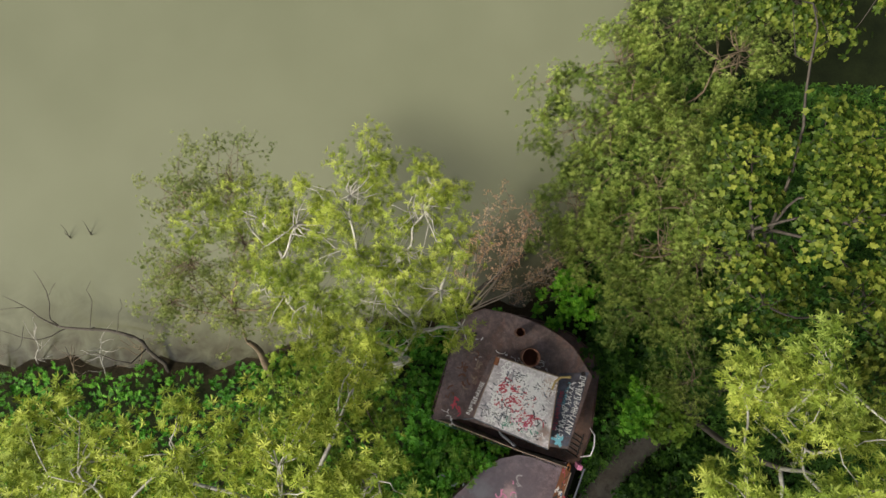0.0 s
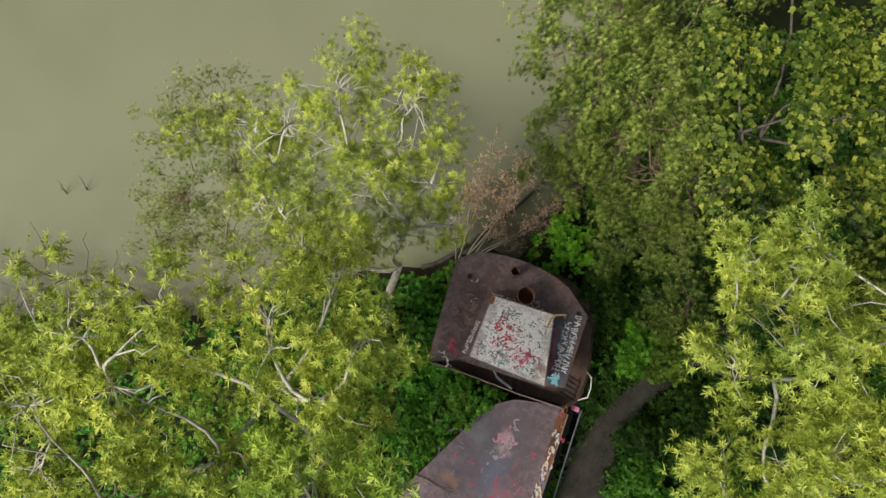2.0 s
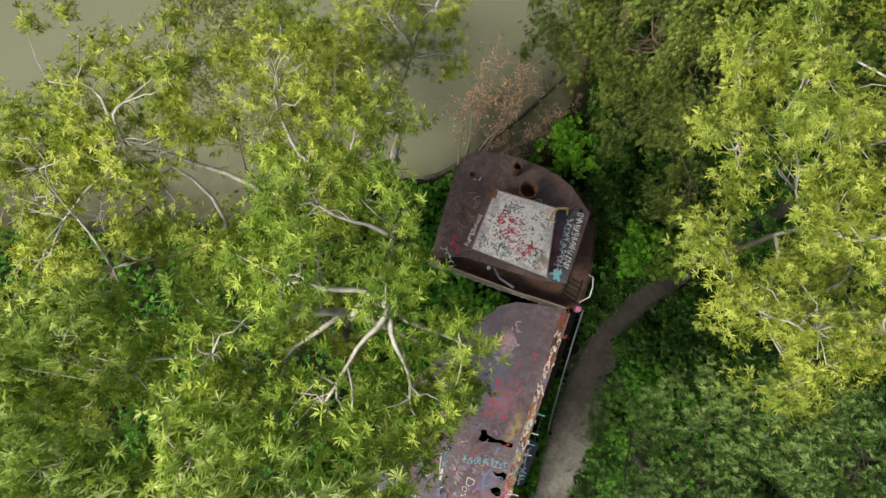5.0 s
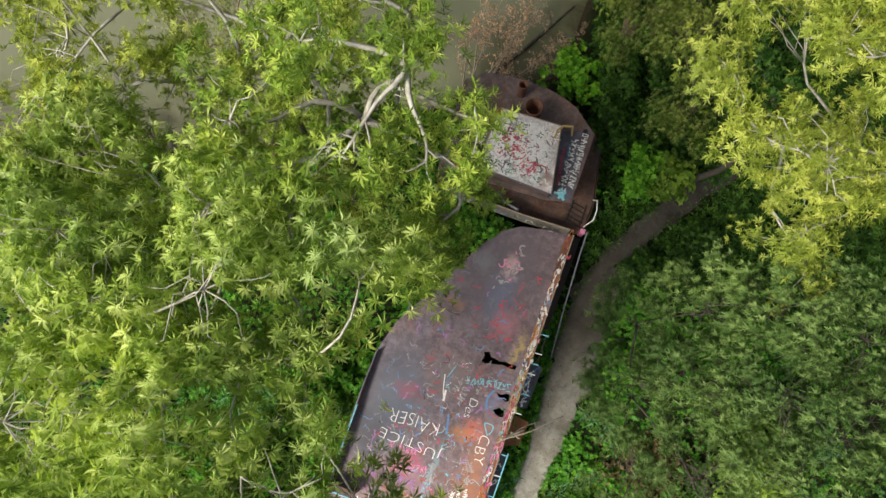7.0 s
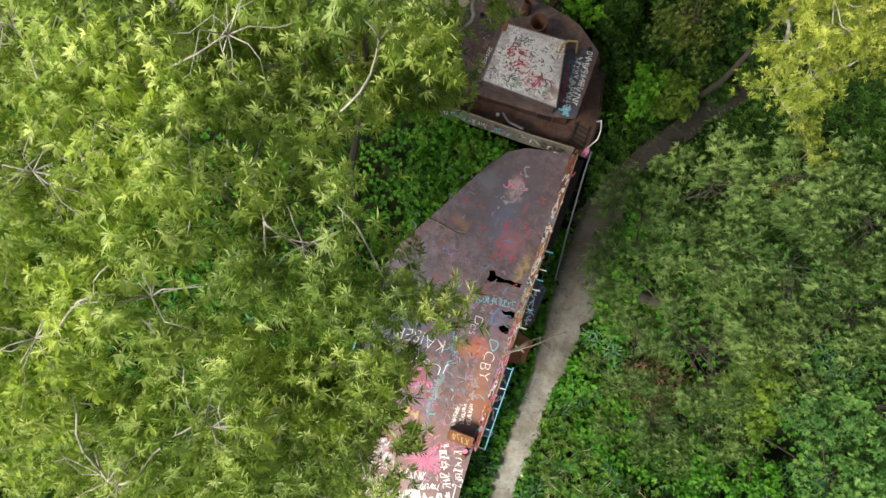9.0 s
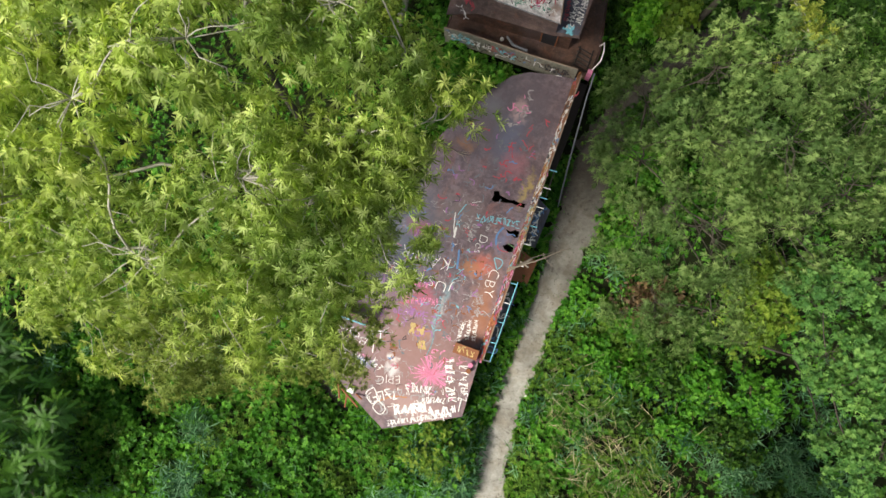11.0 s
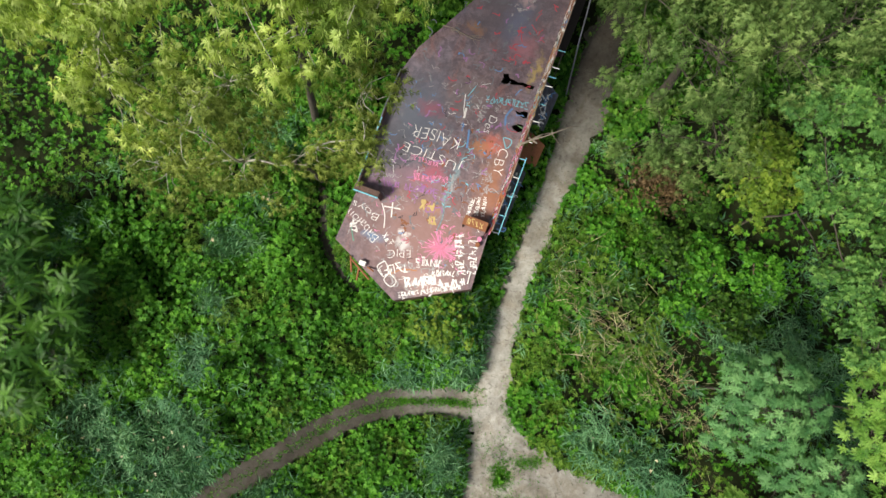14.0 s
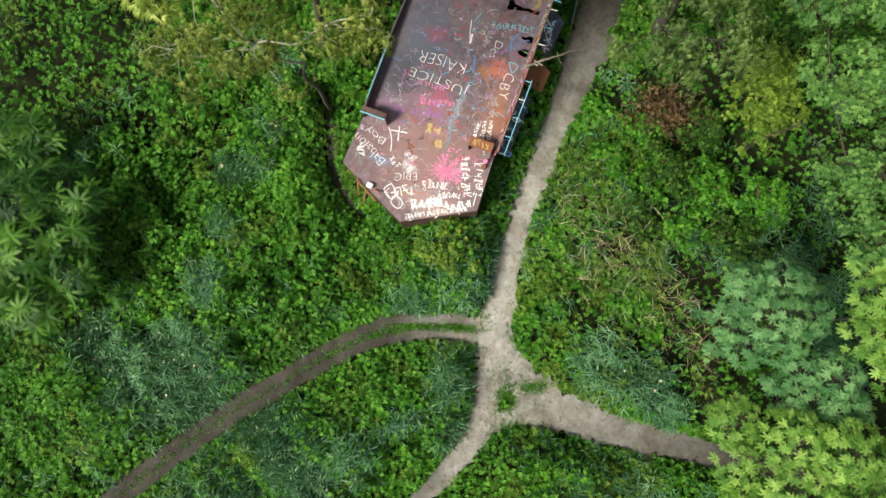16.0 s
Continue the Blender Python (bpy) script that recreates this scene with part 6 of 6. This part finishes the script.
def weeds():
    x, y = scatter(162000, -26, 26, -47, 2, lambda x, y: free_land(x, y) & (reed_share(x, y) + 0.35 * wave(x, y, 1.7, 0.9) + rng.normal(0, 0.25, len(x)) < 0.95))
    k = ~under_trees(x, y) | (rng.random(len(x)) < np.where((x > 4.6) & (y > -13), np.where(x > 10.5, 0.0, 0.05), np.where(x > 11.6, 0.2, 0.36)))
    x, y = x[k], y[k]
    h = weed_height(x, y)
    z = ground_height(x, y) + h * rng.uniform(0.35, 1.05, len(x))
    c = np.stack([x, y, z], 1)
    ax = unit(rng.normal(size=c.shape) * 0.35 + np.array([0, 0, 1.0]))
    herb = 0.55 * wave(x, y, 0.9, 2.2) + 0.4 * wave(x, y, 2.3, 0.7) + rng.normal(0, 0.22, len(x)) + np.where((x > 4) & (x < 12) & (y < -22), 0.5, 0.0) > 0.45
    tagged(new("herbs", star_mesh("herbs", c[herb], ax[herb], 7, 0.20, 0.075, LEAF_HERB, (-0.1, 0.7), 0.2, True)), "yellow-green leafy herbs among the nettles", "weeds", kind="stuff")
    c, ax = c[~herb], ax[~herb]
    tagged(new("weeds", star_mesh("weeds", c, ax, 7, 0.175, 0.106, LEAF_NETTLE, (-0.1, 0.7), 0.2, True)), "dense waist-high green weeds and nettles", "weeds", kind="stuff")
    x, y = scatter(62000, -24, 22, -46, -18, lambda x, y: free_land(x, y, 0.25) & (reed_share(x, y) + 0.35 * wave(x, y, 1.7, 0.9) + rng.normal(0, 0.3, len(x)) > 0.75))
    h = weed_height(x, y)
    c = np.stack([x, y, ground_height(x, y) + h * rng.uniform(0.55, 1.0, len(x))], 1)
    lean = np.stack([wave(x, y, 0.4, 3.0), wave(y, x, 0.45, 5.0), np.full(len(x), 0.9)], 1)
    ax = unit(rng.normal(size=c.shape) * 0.4 + lean)
    hx = (reed_share(x, y) > 1.0) & (rng.random(len(x)) < 0.022)
    hc = c[hx] + np.array([0, 0, 0.35])
    tagged(new("seed_heads", star_mesh("seed_heads", hc, unit(rng.normal(size=hc.shape) * 0.4 + np.array([0, 0, 1.0])), 6, 0.13, 0.06, LEAF_HEAD, (0.2, 1.2), 0.3)), "pale dry seed heads above the reeds", "seed heads", kind="stuff")
    tagged(new("reeds", star_mesh("reeds", c, ax, 6, 0.62, 0.062, LEAF_REED, (0.1, 1.2), 0.3)), "grey-green reeds and long grass", "reeds", kind="stuff")


weeds()


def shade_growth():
    """Low growth under the trees; its dark leaf colour stands in for their shade."""
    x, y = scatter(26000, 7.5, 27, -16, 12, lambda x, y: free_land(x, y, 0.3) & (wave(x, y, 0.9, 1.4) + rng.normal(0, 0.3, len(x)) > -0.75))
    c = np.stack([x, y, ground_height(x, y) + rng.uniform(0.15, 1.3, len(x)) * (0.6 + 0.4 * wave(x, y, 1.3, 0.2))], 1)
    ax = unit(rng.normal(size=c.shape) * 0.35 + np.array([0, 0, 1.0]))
    tagged(new("undergrowth", star_mesh("undergrowth", c, ax, 4, 0.3, 0.16, LEAF_DARK, (-0.1, 0.7), 0.2, True)), "leafy undergrowth under trees, its leaves coloured dark for shade", "undergrowth", kind="stuff")


shade_growth()


def bush(base, size, leaf, label, leaf_len=0.17, leaf_wid=0.1, n=6, dens=1.5, name="bush", per=7):
    bx, by = base
    rx, ry, h = size
    lobes = []
    for k in range(n):
        a = k * 2.399
        q = math.sqrt((k + 0.5) / n) * 0.8
        lobes.append((bx + rx * q * math.cos(a), by + ry * q * math.sin(a), h * (0.82 - 0.3 * q), max(rx, ry) * 0.42, h * 0.2))
    z = float(ground_height(bx, by))
    tree(name, (bx, by, z), (bx, by, h * 0.3), lobes, leaf, BARK_BROWN, label, leaf_len, leaf_wid, per, dens, 0.42, trunk_r=0.06,
         group="bushes in the weeds", category="bush", up=0.8, limb_r=0.02)


bush((10.9, -6.5), (1.0, 1.2, 5.4), LEAF_OLIVE, "yellow-green bush beside the footpath", n=8)
bush((9.75, -6.2), (1.0, 1.3, 4.7), LEAF_BRIGHT, "bright green bush beside the footpath", n=9)
bush((6.2, -0.9), (1.7, 1.7, 2.8), LEAF_BRIGHT, "bright green bush at the waterside", n=8)
bush((0.2, -28.8), (1.7, 1.4, 3.2), LEAF_YELLOW, "yellow-green bush against the barge", 0.14, 0.06, n=8)
bush((0.8, -9.6), (1.7, 1.2, 1.9), LEAF_GREEN, "bright green bush beside the barge", n=8)
bush((-1.4, -11.2), (1.5, 1.4, 2.2), LEAF_GREEN, "bright green bush beside the barge", n=8)
bush((-6.4, -17.6), (1.6, 2.6, 2.8), LEAF_GREEN, "green bush beside the barge", n=10)
bush((-8.8, -21.6), (1.5, 1.6, 2.6), LEAF_GREEN, "green bush beside the barge", n=8)
bush((-17.3, -26.4), (1.3, 1.3, 2.3), LEAF_NETTLE, "mid-green bush among the weeds", 0.15, 0.085, n=8)
bush((-16.2, -28.2), (1.2, 1.4, 2.1), LEAF_NETTLE, "mid-green bush among the weeds", 0.15, 0.085, n=8)
bush((-18.4, -24.6), (1.3, 1.2, 2.2), LEAF_NETTLE, "mid-green bush among the weeds", 0.15, 0.085, n=8)
# Shade beside the wreck is put into the leaf colour of these two.
bush((8.3, -3.4), (1.2, 1.6, 2.4), LEAF_DARK, "green bush beside the wreck, its leaves coloured dark for shade", n=8)
bush((8.6, -0.6), (1.4, 1.5, 2.6), LEAF_DARK, "green bush beside the wreck, its leaves coloured dark for shade", n=8)
bush((10.6, -13.2), (1.6, 1.6, 2.4), LEAF_GREEN, "green bush beside the footpath", n=8)
bush((9.6, -16.6), (1.0, 1.8, 2.2), LEAF_GREEN, "green bush beside the footpath", n=8)
bush((15.3, -20.3), (1.2, 2.7, 6.0), LEAF_OLIVE, "tall yellow-green shrub at the wood's edge", 0.16, 0.07, n=9)


for bx, by, sx, sy, h, lf in ((10.4, -11.0, 1.3, 1.2, 2.0, 1), (12.2, -11.4, 1.5, 1.4, 2.4, 1), (13.4, -9.6, 1.5, 1.3, 2.2, 1), (10.2, -13.0, 1.0, 1.0, 1.8, 0),
                              (8.4, -23.6, 1.5, 1.2, 2.4, 0), (11.2, -24.0, 1.7, 1.4, 3.0, 1), (13.4, -24.6, 1.3, 1.6, 2.8, 0), (9.6, -26.2, 1.5, 1.1, 2.2, 1), (12.6, -27.0, 1.5, 1.3, 2.6, 0), (14.8, -27.4, 1.6, 1.5, 3.0, 1),
                              (16.6, -30.6, 1.6, 1.6, 2.8, 1), (10.2, -21.6, 1.3, 1.2, 2.2, 0), (13.0, -21.6, 1.4, 1.3, 2.6, 1), (16.2, -25.2, 1.5, 1.5, 3.0, 0), (10.0, -31.0, 1.2, 1.0, 2.0, 0), (17.0, -33.6, 1.5, 1.5, 3.2, 0)):
    bush((bx, by), (sx, sy, h), LEAF_NETTLE if lf == 0 else LEAF_DARK, "mid-green bush among the weeds" if lf == 0 else "dark green bush in the tangled undergrowth", 0.15, 0.085, n=7, dens=1.6, per=8)


def dry_canes():
    C, A = [], []
    x, y = scatter(2600, 4.2, 14, -37, -23, lambda x, y: free_land(x, y, 0.5) & (np.abs((y + 27.5) * 0.75 + (x - 7.6) * 0.66) < np.abs(rng.normal(0, 1.7, len(x))) + 0.5 * wave(x, y, 0.9, 0.3)))
    c = np.stack([x, y, weed_height(x, y) * rng.uniform(0.95, 1.2, len(x)) + 0.15], 1)
    ax = unit(np.stack([rng.normal(0.4, 0.7, len(x)), rng.normal(-0.45, 0.7, len(x)), rng.uniform(0.1, 0.8, len(x))], 1))
    tagged(new("dry_canes", star_mesh("dry_canes", c, ax, 2, 1.2, 0.023, LEAF_STRAW, (0.6, 1.5), 0.15)), "straw-coloured dead canes lying in the weeds", "canes", kind="stuff")
    x, y = rng.normal(10.9, 0.85, 1300), rng.normal(-20.8, 0.6, 1300)
    c = np.stack([x, y, 1.5 + rng.random(1300) * 0.9], 1)
    tagged(new("withered_weeds", star_mesh("withered_weeds", c, unit(rng.normal(size=c.shape) + np.array([0, 0, 0.8])), 6, 0.14, 0.06, LEAF_BROWN, (-0.2, 0.8), 0.3)), "patch of withered brown weeds", "weeds", kind="stuff")


def path_grass():
    """Short grass along the path edges and in the middle of the worn junction."""
    pts = []
    for k, L in LINES.items():
        d = np.gradient(L[:, :2], axis=0)
        d /= np.linalg.norm(d, axis=1)[:, None]
        nrm = np.stack([-d[:, 1], d[:, 0]], 1)
        for rep in range(5):
            side = rng.choice([-1, 1], len(L))[:, None]
            pts.append(L[:, :2] + nrm * side * (L[:, 2:3] + rng.normal(0.12, 0.13, (len(L), 1))) + rng.normal(size=(len(L), 2)) * 0.06)
    for cx, cy, rx, ry, n in ((3.75, -36.7, 0.55, 0.7, 800), (5.0, -35.9, 0.7, 0.3, 360), (4.4, -38.1, 1.1, 0.4, 700), (3.2, -35.2, 0.9, 0.9, 120), (0.9, -32.95, 1.1, 0.16, 200), (-1.6, -33.05, 1.2, 0.12, 160), (5.6, -35.6, 0.5, 0.2, 80)):
        pts.append(np.stack([rng.normal(cx, rx * 0.6, n), rng.normal(cy, ry * 0.6, n)], 1))
    L = LINES["west"]
    for rep in range(16):
        pts.append(L[6:38, :2] + rng.normal(size=(32, 2)) * 0.13)
    for rep in range(9):
        pts.append(L[38:, :2] + rng.normal(size=(len(L) - 38, 2)) * 0.14)
    p = np.concatenate(pts)
    p = p[~inside(p[:, 0], p[:, 1], FOOT)]
    c = np.column_stack([p, ground_height(p[:, 0], p[:, 1]) + 0.04])
    ax = unit(rng.normal(size=c.shape) * 0.3 + np.array([0, 0, 1.0]))
    tagged(new("path_grass", star_mesh("path_grass", c, ax, 5, 0.14, 0.03, LEAF_NETTLE, (0.2, 1.2), 0.1)), "short trodden grass along the footpath", "grass", kind="stuff")


# Bushes that fill the dark gap under trees, shade put into their leaf colour.
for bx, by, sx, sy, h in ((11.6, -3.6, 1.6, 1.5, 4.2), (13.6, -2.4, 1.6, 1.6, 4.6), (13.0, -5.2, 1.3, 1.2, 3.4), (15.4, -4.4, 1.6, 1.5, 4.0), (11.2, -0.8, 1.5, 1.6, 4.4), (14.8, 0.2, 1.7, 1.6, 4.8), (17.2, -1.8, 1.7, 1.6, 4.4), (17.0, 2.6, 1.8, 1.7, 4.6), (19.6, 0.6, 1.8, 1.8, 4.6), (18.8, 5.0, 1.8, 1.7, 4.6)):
    bush((bx, by), (sx, sy, h), LEAF_DARK, "green bush under trees, its leaves coloured dark for shade", 0.19, 0.1, n=6, dens=1.2, per=7)

dry_canes()
path_grass()


def litter(x, y, size, turn):
    """A crumpled scrap of white paper at the path's edge."""
    bm = bmesh.new()
    bmesh.ops.create_icosphere(bm, subdivisions=2, radius=size)
    rnd = random.Random(int(turn * 100))
    for v in bm.verts:
        v.co *= rnd.uniform(0.55, 1.15)
        v.co.z *= 0.45
    z = float(ground_height(x, y)) + 0.05 + size * 0.2
    ob = new("paper_litter", finish(bm, "paper_litter", WHITE_PAINT))
    ob.matrix_world = pose(x, y, z, rz=turn)
    tagged(ob, "crumpled scrap of white paper beside the footpath", "litter", "litter by the path")


litter(5.22, -26.96, 0.09, 0.4)
litter(4.87, -26.08, 0.07, 1.3)
